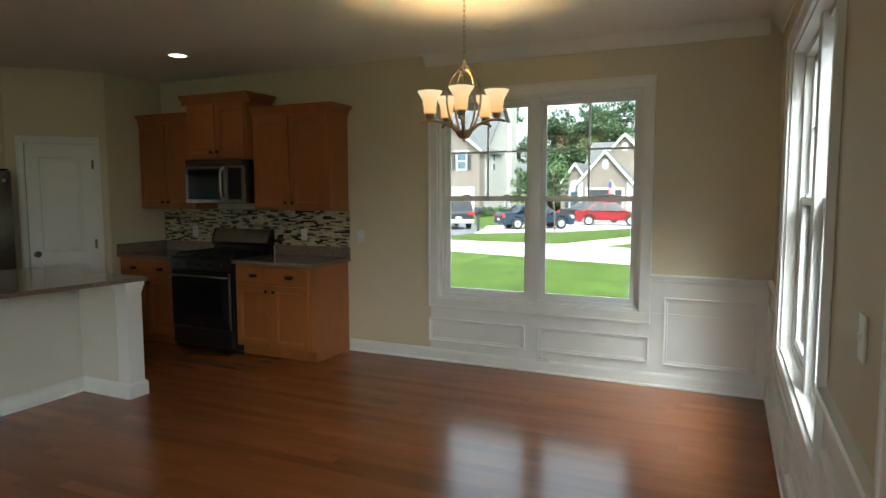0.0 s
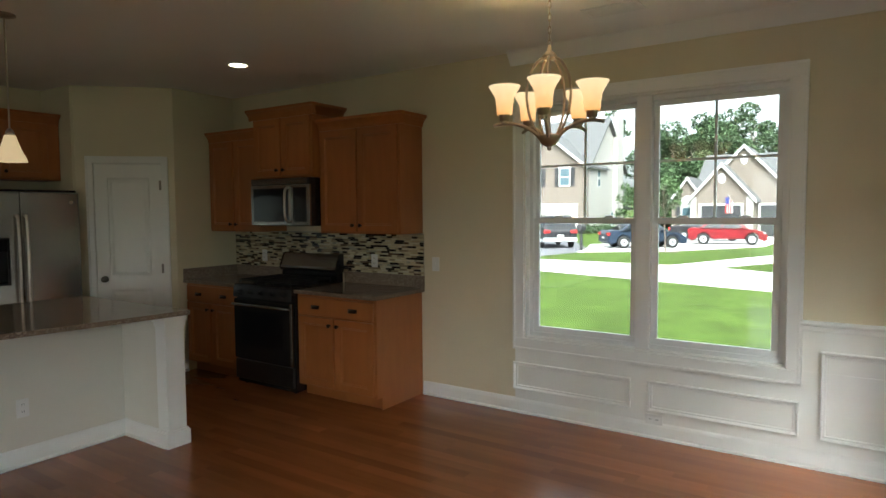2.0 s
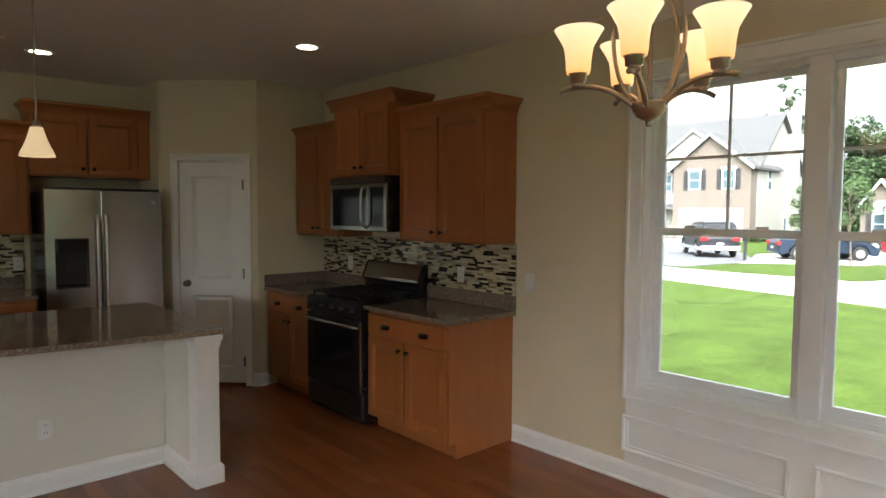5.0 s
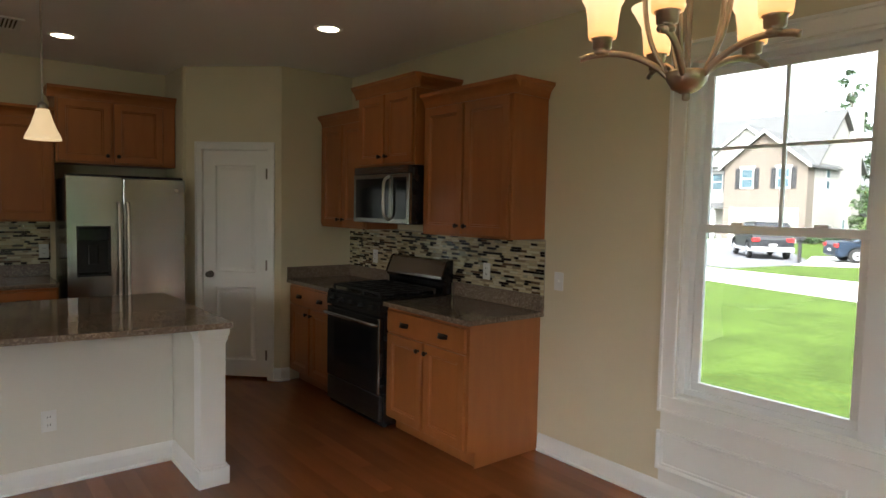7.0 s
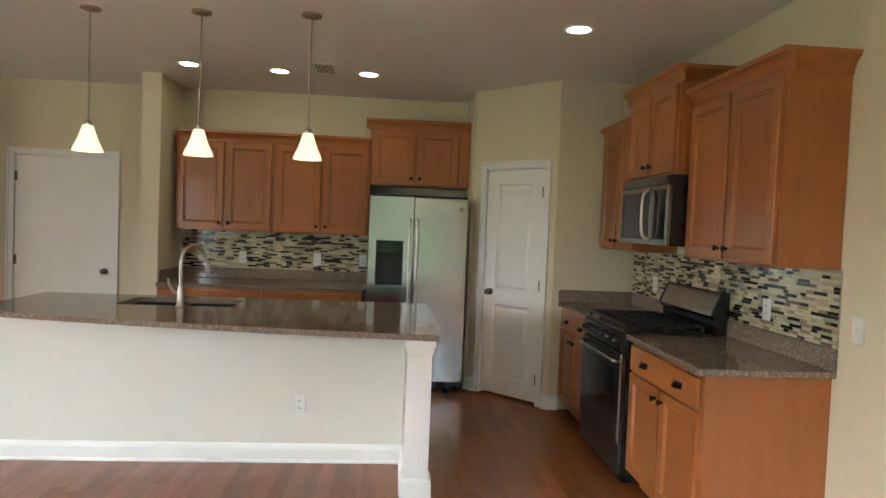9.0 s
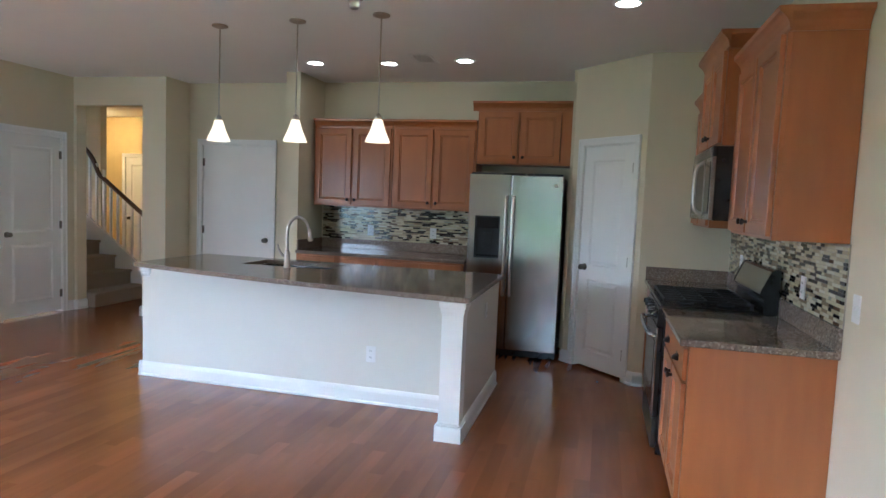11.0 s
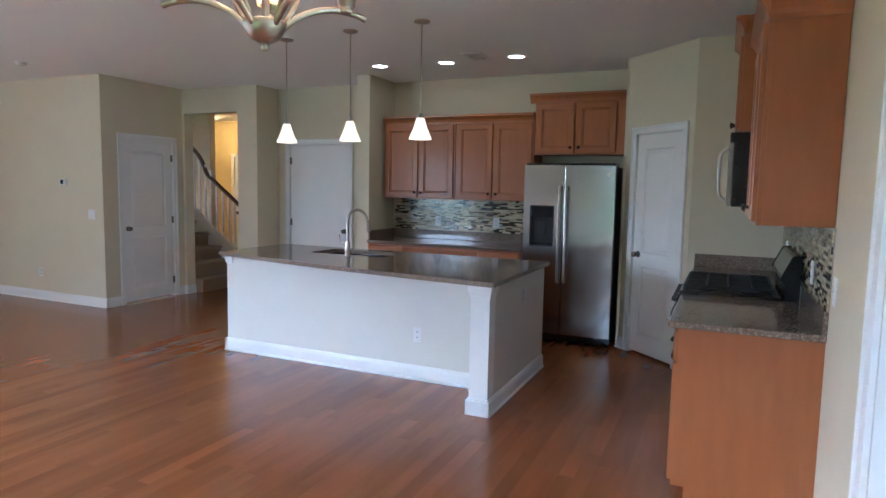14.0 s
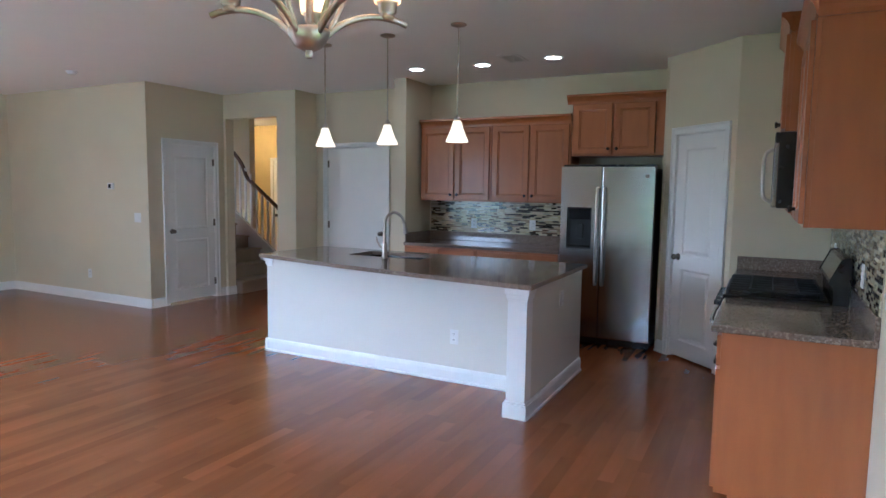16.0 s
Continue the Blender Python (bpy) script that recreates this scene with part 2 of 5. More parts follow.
OVENGLASS = material("oven glass", (0.01, 0.01, 0.012), 0.1, spec=0.3)
GRANITE = speckled("brown granite", (0.25, 0.192, 0.145), (0.15, 0.112, 0.085), (0.3, 0.242, 0.19), 0.1, 85.0)
CARPET = material("beige brown carpet", (0.36, 0.28, 0.2), 0.95, second=(0.28, 0.21, 0.15), scale=160, bump=0.6, bump_scale=300)
RAILWOOD = material("dark handrail wood", (0.09, 0.04, 0.02), 0.3, second=(0.06, 0.026, 0.014), scale=12, stretch=(1, 4, 4))
GLASS = glass_pane("window glass")
SHADE = glowing("amber glass shade", (1.0, 0.52, 0.19), 0.15, (0.85, 0.7, 0.5))
_n, _l = SHADE.node_tree.nodes, SHADE.node_tree.links.new
_xyz, _span, _ramp = _n.new("ShaderNodeSeparateXYZ"), _n.new("ShaderNodeMapRange"), _n.new("ShaderNodeValToRGB")
_l(_n.new("ShaderNodeNewGeometry").outputs["Position"], _xyz.inputs[0])
_span.inputs["From Min"].default_value, _span.inputs["From Max"].default_value = 2.005, 2.14
_l(_xyz.outputs["Z"], _span.inputs["Value"])
_l(_span.outputs[0], _ramp.inputs["Fac"])
_ramp.color_ramp.elements[0].color, _ramp.color_ramp.elements[1].color = (1.0, 0.42, 0.12, 1), (1.0, 0.72, 0.42, 1)
_l(_ramp.outputs["Color"], _n["Principled BSDF"].inputs["Emission Color"])
PENDANT = glowing("white glass shade", (1.0, 0.68, 0.36), 0.078)
CAN = glowing("lamp disc", (1.0, 0.84, 0.6), 1.5)
BULB = glowing("lamp bulb", (1.0, 0.7, 0.38), 38.0)
GROUT = material("pale grout", (0.42, 0.38, 0.3), 0.8, bump=0.2, bump_scale=300)
HALL = material("yellow beige paint", (0.6, 0.47, 0.2), 0.7, scale=4)


def wood_floor(name, island):
    return material(name, (0.3, 0.104, 0.033), 0.2, second=(0.195, 0.064, 0.02), scale=3, mix=0.9, detail=2, stretch=(0.5, 3.5, 3.5), vary=0.08 if island else 0.16, island=island, blotch=0.08)


BOARD = wood_floor("floor board", False)
BOARDS = wood_floor("joined floor boards", True)

# ---- the structure ----
CEILING, THICK = 2.74, 0.14
NWIN = (-2.685, -0.93, 0.585, 2.335)
EWIN = (-2.68, -0.9, 0.585, 2.335)


def wall_along_x(name, x0, x1, y0, y1, holes=(), mat=PAINT, z1=CEILING):
    bm = bmesh.new()
    for a, b, c, d in holed(x0, x1, 0, z1, holes):
        box(a, b, y0, y1, c, d, 0, bm)
    return solid(name, bm, mat, kind="structure")


def wall_along_y(name, y0, y1, x0, x1, holes=(), mat=PAINT, z1=CEILING):
    bm = bmesh.new()
    for a, b, c, d in holed(y0, y1, 0, z1, holes):
        box(x0, x1, a, b, c, d, 0, bm)
    return solid(name, bm, mat, kind="structure")


solid("subfloor", box(-11.5, 0.2, -12.0, 0.14, -0.25, -0.02), material("subfloor wood", (0.1, 0.05, 0.03), 0.7), kind="structure")
solid("ceiling", box(-11.5, 0.2, -12.0, 0.14, CEILING, CEILING + 0.15), CEIL, kind="structure")
wall_along_x("wall_north", -11.5, 0.14, 0.0, THICK, [NWIN])
# last hole is an unseen opening, added for the east fill lamp
wall_along_y("wall_east", -12.0, 0.0, 0.0, THICK, [EWIN, (-4.6, -3.66, 0.0, 2.03), (-7.3, -5.9, 0.7, 2.2)])
wall_along_y("wall_kitchen_west", -5.84, 0.0, -7.36, -7.22, [(-5.655, -4.745, 0.0, 2.03)])
wall_along_y("wall_garage_side", -5.98, -4.5, -7.6, -7.52, mat=PAINT)
wall_along_x("wall_pantry_south", -7.22, -6.675, -1.336, -1.25)
wall_along_y("wall_pantry_east", -0.695, 0.0, -6.16, -6.06)
wall_along_x("wall_nook", -7.36, -6.8, -5.98, -5.84)
wall_along_y("wall_arch", -7.1, -5.98, -6.94, -6.8, [(-7.06, -6.15, 0.0, 2.42)])
wall_along_x("wall_closet", -6.94, -5.6, -7.24, -7.1, [(-6.625, -5.865, 0.0, 2.03)])
wall_along_y("wall_family_west", -10.0, -7.24, -5.74, -5.6)
wall_along_x("wall_family_south", -5.74, 0.0, -10.14, -10.0, [(-2.5, -0.5, 0.5, 2.3)])
# the hall with the stairs beyond the arch
wall_along_x("wall_hall_south", -11.0, -5.74, -11.6, -11.46, mat=HALL, z1=CEILING)
wall_along_y("wall_hall_west", -11.46, -5.84, -10.4, -10.26, [(-9.4, -8.6, 0.0, 2.03)], mat=HALL)
wall_along_x("wall_hall_north", -10.26, -7.36, -5.98, -5.84)
wall_along_y("wall_stair_back", -11.46, -8.4, -8.72, -8.6)
# stub wall that ends the cabinet run
wall_along_x("wall_stub", -7.22, -6.63, -4.26, -4.1)
# slanted pantry wall with its door opening
bm = bmesh.new()
for a, b, c, d in holed(-0.487, 0.42, 0, CEILING, [(-0.3, 0.3, 0.0, 2.03)]):
    box(a, b, 0.0, 0.1, c, d, 0, bm)
PANTRY = pose(-6.3575, -0.9925, 0, 0, 0, 45)
bmesh.ops.transform(bm, matrix=PANTRY, verts=bm.verts)
solid("wall_pantry_slanted", bm, PAINT, kind="structure")

BASE = [(0.0, 0.0), (0.024, 0.0), (0.024, 0.012), (0.016, 0.02), (0.016, 0.085), (0.012, 0.1), (0.006, 0.112), (0.0, 0.115)]


def baseboard(start, end, out):
    solid("baseboard", sweep(BASE, start, end, out), WHITE, kind="structure")


for a, b, o in (((-3.63, 0, 0), (-0.024, 0, 0), (0, -1, 0)), ((0, 0, 0), (0, -3.58, 0), (-1, 0, 0)), ((0, -4.68, 0), (0, -9.976, 0), (-1, 0, 0)),
                ((0, -10.0, 0), (-5.576, -10.0, 0), (0, 1, 0)), ((-5.6, -10.0, 0), (-5.6, -7.076, 0), (1, 0, 0)),
                ((-5.624, -7.1, 0), (-5.8, -7.1, 0), (0, 1, 0)), ((-6.69, -7.1, 0), (-6.776, -7.1, 0), (0, 1, 0)),
                ((-6.8, -7.1, 0), (-6.8, -7.036, 0), (1, 0, 0)), ((-6.8, -6.174, 0), (-6.8, -5.84, 0), (1, 0, 0)),
                ((-6.776, -7.06, 0), (-6.94, -7.06, 0), (0, 1, 0)), ((-6.776, -6.15, 0), (-6.94, -6.15, 0), (0, -1, 0)),
                ((-6.776, -5.84, 0), (-7.196, -5.84, 0), (0, 1, 0)), ((-7.22, -4.7, 0), (-7.22, -4.28, 0), (1, 0, 0)),
                ((-6.63, -4.284, 0), (-6.63, -4.1, 0), (1, 0, 0)), ((-7.2, -4.26, 0), (-6.606, -4.26, 0), (0, -1, 0))):
    baseboard(a, b, o)
diag, normal = Vector((0.70711, 0.70711, 0)), Vector((0.70711, -0.70711, 0))
mid = Vector((-6.3575, -0.9925, 0))
baseboard(mid - diag * 0.475, mid - diag * 0.365, normal)
baseboard(mid + diag * 0.365, mid + diag * 0.43, normal)
baseboard((-6.06, -0.7, 0), (-6.06, -0.615, 0), (1, 0, 0))

CROWN = [(0.0, 0.0), (0.0, -0.1), (0.012, -0.1), (0.018, -0.085), (0.035, -0.06), (0.06, -0.03), (0.075, -0.015), (0.085, 0.0)]
crown = thing("crown_moulding", (0, 0, CEILING), "white painted crown moulding along the dining ceiling", "moulding", kind="structure")
part("moulding_length", sweep(CROWN, (-2.8, 0, CEILING), (-0.085, 0, CEILING), (0, -1, 0)), WHITE, crown)
part("moulding_length", sweep(CROWN, (0, 0, CEILING), (0, -6.5, CEILING), (-1, 0, 0)), WHITE, crown)

# ---- wainscot: painted panel, chair rail, picture-frame mouldings ----
solid("wainscot_north", box(-2.76, -0.02, -0.006, 0.0, 0.1, 0.585), WAINSCOT, kind="structure")
solid("wainscot_north_corner", box(-0.855, -0.02, -0.006, 0.0, 0.586, 0.85), WAINSCOT, kind="structure")
solid("wainscot_east", box(-0.006, 0.0, -3.58, -0.006, 0.1, 0.51), WAINSCOT, kind="structure")
solid("wainscot_east_corner", box(-0.006, 0.0, -0.825, -0.006, 0.511, 0.85), WAINSCOT, kind="structure")
solid("wainscot_east_end", box(-0.006, 0.0, -3.58, -2.77, 0.511, 0.85), WAINSCOT, kind="structure")
RAIL = [(0.0, 0.0), (0.012, 0.0), (0.018, 0.012), (0.02, 0.03), (0.032, 0.038), (0.036, 0.05), (0.03, 0.06), (0.0, 0.062)]
for a, b, o in (((-0.855, 0, 0.83), (-0.036, 0, 0.83), (0, -1, 0)), ((0, 0, 0.83), (0, -0.825, 0.83), (-1, 0, 0)),
                ((0, -2.755, 0.83), (0, -3.58, 0.83), (-1, 0, 0))):
    solid("chair_rail", sweep(RAIL, a, b, o), WHITE, kind="structure")
BEAD = ((0.0, 0.02), (0.007, 0.022), (0.014, 0.015), (0.018, 0.006), (0.03, 0.006), (0.034, 0.0))


def panel_frame(m, width, height):
    """A mitred moulding frame, lying in the local xz plane and standing proud of -y."""
    bm = bmesh.new()
    rings = []
    for inset, proud in BEAD:
        w, h = width / 2 - inset, height / 2 - inset
        rings.append([bm.verts.new((x, -proud, z)) for x, z in ((-w, -h), (w, -h), (w, h), (-w, h))])
    outer = [bm.verts.new((v.co.x, 0, v.co.z)) for v in rings[0]]
    rings.insert(0, outer)
    for a, b in zip(rings, rings[1:]):
        for k in range(4):
            bm.faces.new((a[k], a[(k + 1) % 4], b[(k + 1) % 4], b[k]))
    bmesh.ops.recalc_face_normals(bm, faces=bm.faces)
    bmesh.ops.transform(bm, matrix=m, verts=bm.verts)
    solid("trim_panel_frame", bm, WHITE, kind="structure")


for x0, x1, z0, z1 in ((-2.77, -1.865, 0.185, 0.395), (-1.75, -0.85, 0.185, 0.395), (-0.745, -0.09, 0.18, 0.715)):
    panel_frame(pose((x0 + x1) / 2, -0.006, (z0 + z1) / 2), x1 - x0, z1 - z0)
for y0, y1, z0, z1 in ((-0.72, -0.09, 0.18, 0.715), (-1.7, -0.82, 0.185, 0.395), (-2.72, -1.82, 0.185, 0.395), (-3.5, -2.86, 0.18, 0.715)):
    panel_frame(pose(-0.006, (y0 + y1) / 2, (z0 + z1) / 2, 0, 0, -90), y1 - y0, z1 - z0)


# ---- windows ----
def ring_frame(bm, x0, x1, z0, z1, w, y0, y1, bevel=0.003):
    box(x0, x1, y0, y1, z0, z0 + w, bevel, bm)
    box(x0, x1, y0, y1, z1 - w, z1, bevel, bm)
    box(x0, x0 + w, y0, y1, z0 + w, z1 - w, bevel, bm)
    box(x1 - w, x1, y0, y1, z0 + w, z1 - w, bevel, bm)
    return bm


def twin_window(name, m, width, height, label):
    """A pair of sash windows in one opening. Local x along the wall, y outwards, z up from the opening's foot."""
    w = thing(name, (0, 0, 0), label, "window", kind="structure")
    h = width / 2
    # casing with a stepped profile
    bm = bmesh.new()
    c = 0.075
    for x0, x1, z0, z1 in ((-h - c, h + c, -c, 0), (-h - c, h + c, height, height + c), (-h - c, -h, 0, height), (h, h + c, 0, height)):
        box(x0, x1, -0.02, 0.0, z0, z1, 0.004, bm)
    ring_frame(bm, -h - c - 0.012, h + c + 0.012, -c - 0.012, height + c + 0.012, 0.018, -0.03, 0.0, 0.004)
    part("casing", bm, WHITE, w)
    part("jamb_lining", ring_frame(bmesh.new(), -h, h, 0, height, 0.014, 0.0, 0.06, 0), WHITE, w)
    frame_part = part("window_frame", ring_frame(bmesh.new(), -h, h, 0, height, 0.045, 0.06, 0.13), VINYL, w)
    part("mullion", box(-0.05, 0.05, 0.035, 0.128, 0.01, height - 0.01, 0.004), VINYL, w)
    middle = height / 2 + 0.02
    for side in (-1, 1):
        x0, x1 = (-h + 0.045, -0.05) if side < 0 else (0.05, h - 0.045)
        upper = part("upper_sash", ring_frame(bmesh.new(), x0, x1, middle - 0.02, height - 0.045, 0.035, 0.1, 0.125), VINYL, w)
        lower = part("lower_sash", ring_frame(bmesh.new(), x0, x1, 0.045, middle + 0.02, 0.042, 0.07, 0.098), VINYL, w)
        for sash, z0, z1, y in ((upper, middle, height - 0.07, 0.113), (lower, 0.08, middle, 0.084)):
            pane = part("pane", box(x0 + 0.03, x1 - 0.03, y - 0.002, y + 0.002, z0, z1), GLASS, sash, "clear window glass")
            pane.visible_shadow = False
        xm, zm = (x0 + x1) / 2, (middle + height - 0.045) / 2
        bars = box(xm - 0.008, xm + 0.008, 0.106, 0.12, middle + 0.012, height - 0.08)
        part("glazing_bar", bars, VINYL, upper)
        part("glazing_bar", box(x0 + 0.035, x1 - 0.035, 0.107, 0.119, zm - 0.008, zm + 0.008), VINYL, upper)
        for x in (x0 + 0.2, x1 - 0.2):
            part("sash_lock", box(x - 0.03, x + 0.03, 0.07, 0.1, middle + 0.02, middle + 0.035, 0.004), VINYL, lower)
    w.matrix_basis = m
    return w


twin_window("window_1", pose((NWIN[0] + NWIN[1]) / 2, 0, NWIN[2]), NWIN[1] - NWIN[0], NWIN[3] - NWIN[2],
            "white twin sash window with cross bars in the upper panes")
twin_window("window_2", pose(0, (EWIN[0] + EWIN[1]) / 2, EWIN[2], 0, 0, -90), EWIN[1] - EWIN[0], EWIN[3] - EWIN[2],
            "white twin sash window beside the light switch")


# ---- doors ----
def panel_ring(bm, x0, x1, z0, z1, y, side):
    """A sunk and raised panel in a door's face at y; side -1 looks to -y."""
    rows = ((0.0, 0.0), (0.008, 0.009), (0.022, 0.009), (0.045, 0.002))
    rings = [[bm.verts.new((x, y - side * deep, z)) for x, z in ((x0 + i, z0 + i), (x1 - i, z0 + i), (x1 - i, z1 - i), (x0 + i, z1 - i))] for i, deep in rows]
    for a, b in zip(rings, rings[1:]):
        for k in range(4):
            bm.faces.new((a[k], a[(k + 1) % 4], b[(k + 1) % 4], b[k]))
    bm.faces.new(rings[-1])


def panel_door(name, m, width, label, hinge=1, height=2.02, plain=False):
    """A door with its casing. Local x along the wall, the room on -y; hinge 1: on +x."""
    d = thing(name, (0, 0, 0), label, "door", kind="structure")
    h = width / 2
    c = 0.06
    bm = bmesh.new()
    for x0, x1, z0, z1 in ((-h - c, -h, 0, height + 0.01), (h, h + c, 0, height + 0.01), (-h - c, h + c, height + 0.01, height + 0.01 + c)):
        box(x0, x1, -0.014, 0.0, z0, z1, 0.003, bm)
    for x0, x1, z0, z1 in ((-h - c - 0.002, -h - c + 0.016, 0, height + 0.01 + c), (h + c - 0.016, h + c + 0.002, 0, height + 0.01 + c),
                           (-h - c, h + c, height + c - 0.006, height + 0.012 + c)):
        box(x0, x1, -0.022, 0.0, z0, z1, 0.003, bm)
    part("casing", bm, WHITE, d)
    t0, t1 = 0.012, 0.047
    bm = bmesh.new()
    panels = [] if plain else [(-h + 0.115, h - 0.115, 0.17, 0.82), (-h + 0.115, h - 0.115, 0.95, height - 0.13)]
    for a, b, z0, z1 in holed(-h + 0.003, h - 0.003, 0.024, height, panels):
        box(a, b, t0, t1, z0, z1, 0, bm)
    for x0, x1, z0, z1 in panels:
        panel_ring(bm, x0, x1, z0, z1, t0, -1)
        box(x0, x1, t0 + 0.02, t1, z0, z1, 0, bm)
    leaf = part("door_leaf", bm, DOORWHITE, d)
    part("jamb", box(-h - 0.02, -h + 0.0005, 0.0, 0.1, 0, height + 0.01), WHITE, d)
    part("jamb", box(h - 0.0005, h + 0.02, 0.0, 0.1, 0, height + 0.01), WHITE, d)
    part("jamb", box(-h, h, 0.0, 0.1, height + 0.002, height + 0.02), WHITE, d)
    x = -hinge * (h - 0.07)
    knob = lathe([(0.031, 0.0), (0.031, 0.006), (0.012, 0.012), (0.01, 0.03), (0.022, 0.036), (0.027, 0.048), (0.022, 0.06), (0.0, 0.064)], steps=16)
    bmesh.ops.transform(knob, matrix=pose(x, t0, 0.93, 90), verts=knob.verts)
    part("door_knob", knob, AGED, leaf, "round aged nickel knob", True)
    for z in (0.22, 1.02, height - 0.2):
        bm = tube([(hinge * h, t0 - 0.006, z - 0.045), (hinge * h, t0 - 0.006, z + 0.045)], 0.007, 8)
        box(hinge * h - 0.025, hinge * h + 0.02, t0 - 0.003, t0 + 0.001, z - 0.045, z + 0.045, 0, bm)
        part("hinge", bm, AGED, d)
    d.matrix_basis = m
    return d


panel_door("door_1", PANTRY, 0.6, "closed white two-panel pantry door with nickel knob")
panel_door("door_2", pose(-6.245, -7.1, 0, 0, 0, 180), 0.76, "closed white two-panel closet door with nickel knob", 1)
panel_door("door_3", pose(-7.22, -5.2, 0, 0, 0, 90), 0.91, "plain white door beside the kitchen cabinets, closed", -1, plain=True)
panel_door("door_4", pose(0, -4.13, 0, 0, 0, -90), 0.94, "white two-panel door beside the dining window", -1)
panel_door("door_5", pose(-10.26, -9.0, 0, 0, 0, 90), 0.8, "white two-panel door in the stair hall")



# ---- cabinets ----
def raised_front(bm, x0, x1, z0, z1, y, rail=0.055):
    """A framed front with a sunk panel, 20 mm thick, its face at y, looking to -y."""
    rows = ((0.003, 0.0), (rail, 0.0), (rail + 0.004, 0.008), (rail + 0.012, 0.006), (rail + 0.017, 0.0135))
    rings = [[bm.verts.new((x, y + deep, z)) for x, z in ((x0 + i, z0 + i), (x1 - i, z0 + i), (x1 - i, z1 - i), (x0 + i, z1 - i))] for i, deep in rows]
    edge = [bm.verts.new((x, y + 0.003, z)) for x, z in ((x0, z0), (x1, z0), (x1, z1), (x0, z1))]
    back = [bm.verts.new((x, y + 0.02, z)) for x, z in ((x0, z0), (x1, z0), (x1, z1), (x0, z1))]
    rings = [back, edge] + rings
    for a, b in zip(rings, rings[1:]):
        for k in range(4):
            bm.faces.new((a[k], a[(k + 1) % 4], b[(k + 1) % 4], b[k]))
    bm.faces.new(rings[-1])
    bm.faces.new(back[::-1])
    bmesh.ops.recalc_face_normals(bm, faces=bm.faces)
    return bm


def round_knob(x, y, z):
    bm = lathe([(0.009, 0.0), (0.007, 0.012), (0.014, 0.018), (0.0165, 0.024), (0.013, 0.03), (0.0, 0.032)], steps=14)
    bmesh.ops.transform(bm, matrix=pose(x, y, z, 90), verts=bm.verts)
    return bm


def cup_pull(x, y, z):
    """A half-round bin pull, open below."""
    bm = bmesh.new()
    rings = []
    for k in range(7):
        a = math.pi / 2 * k / 6
        w, out = 0.045 * math.cos(a * 0.55), 0.028 * math.cos(a)
        rings.append([bm.verts.new((x + w * math.cos(b), y - out * math.sin(b), z + 0.022 * math.sin(a))) for b in (math.pi * j / 10 for j in range(11))])
    for lo, hi in zip(rings, rings[1:]):
        for j in range(10):
            bm.faces.new((lo[j], lo[j + 1], hi[j + 1], hi[j]))
    bmesh.ops.solidify(bm, geom=list(bm.faces), thickness=0.003)
    box(x - 0.047, x + 0.047, y - 0.003, y, z + 0.014, z + 0.028, 0, bm)
    return bm


CABCROWN = [(0.0, -0.012), (0.008, -0.012), (0.01, 0.008), (0.02, 0.03), (0.038, 0.052), (0.05, 0.06), (0.053, 0.082), (0.0, 0.084)]


def wall_cabinet(m, width, z0, z1, depth, label, crown_left=False, crown_right=False, knobs_low=True, filler=0.0, cup=False):
    """Back at y 0, front at -depth, from x 0 to width, two doors."""
    c = thing("wall_cabinet", (0, 0, 0), label, "cabinet", "kitchen wall cabinets")
    part("body", box(0, width, -depth + 0.02, -0.002, z0, z1, 0.002), CABINET, c)
    part("face_frame", ring_frame(bmesh.new(), 0.001, width - 0.001, z0 - 0.001, z1 - 0.001, 0.035, -depth, -depth + 0.02, 0.001), CABINET, c)
    # dark sheet behind the doors, so their gaps read as shaded
    part("reveal", box(0.03, width - 0.03, -depth + 0.012, -depth + 0.019, z0 + 0.03, z1 - 0.03), GAPSHADE, c)
    usable = width - filler
    half = usable / 2
    part("stile", box(half - 0.02, half + 0.02, -depth, -depth + 0.02, z0 + 0.035, z1 - 0.036, 0.001), CABINET, c)
    for k, (a, b) in enumerate(((0.02, half - 0.012), (half + 0.012, usable - 0.02))):
        d = part("door", raised_front(bmesh.new(), a, b, z0 + 0.015, z1 - 0.02, -depth - 0.021), CABINET, c)
        x = b - 0.03 if k == 0 else a + 0.03
        z = z0 + 0.07 if knobs_low else z1 - 0.07
        part("knob", round_knob(x, -depth - 0.021, z), BRONZE, d, "dark bronze knob", True)
    if filler:
        part("filler", box(usable - 0.014, width - 0.001, -depth - 0.004, -depth + 0.019, z0 + 0.001, z1 - 0.001), CABINET, c)
    bm = sweep(CABCROWN, (-0.053 if crown_left else 0, -depth, z1 - 0.001), (width + (0.053 if crown_right else 0), -depth, z1 - 0.001), (0, -1, 0))
    if crown_left:
        sweep(CABCROWN, (0, -depth, z1 - 0.001), (0, -0.002, z1 - 0.001), (-1, 0, 0), bm)
    if crown_right:
        sweep(CABCROWN, (width, -depth, z1 - 0.001), (width, -0.002, z1 - 0.001), (1, 0, 0), bm)
    box(0, width, -depth, -0.002, z1, z1 + 0.075, 0, bm)
    part("crown", bm, CABINET, c)
    c.matrix_basis = m
    return c


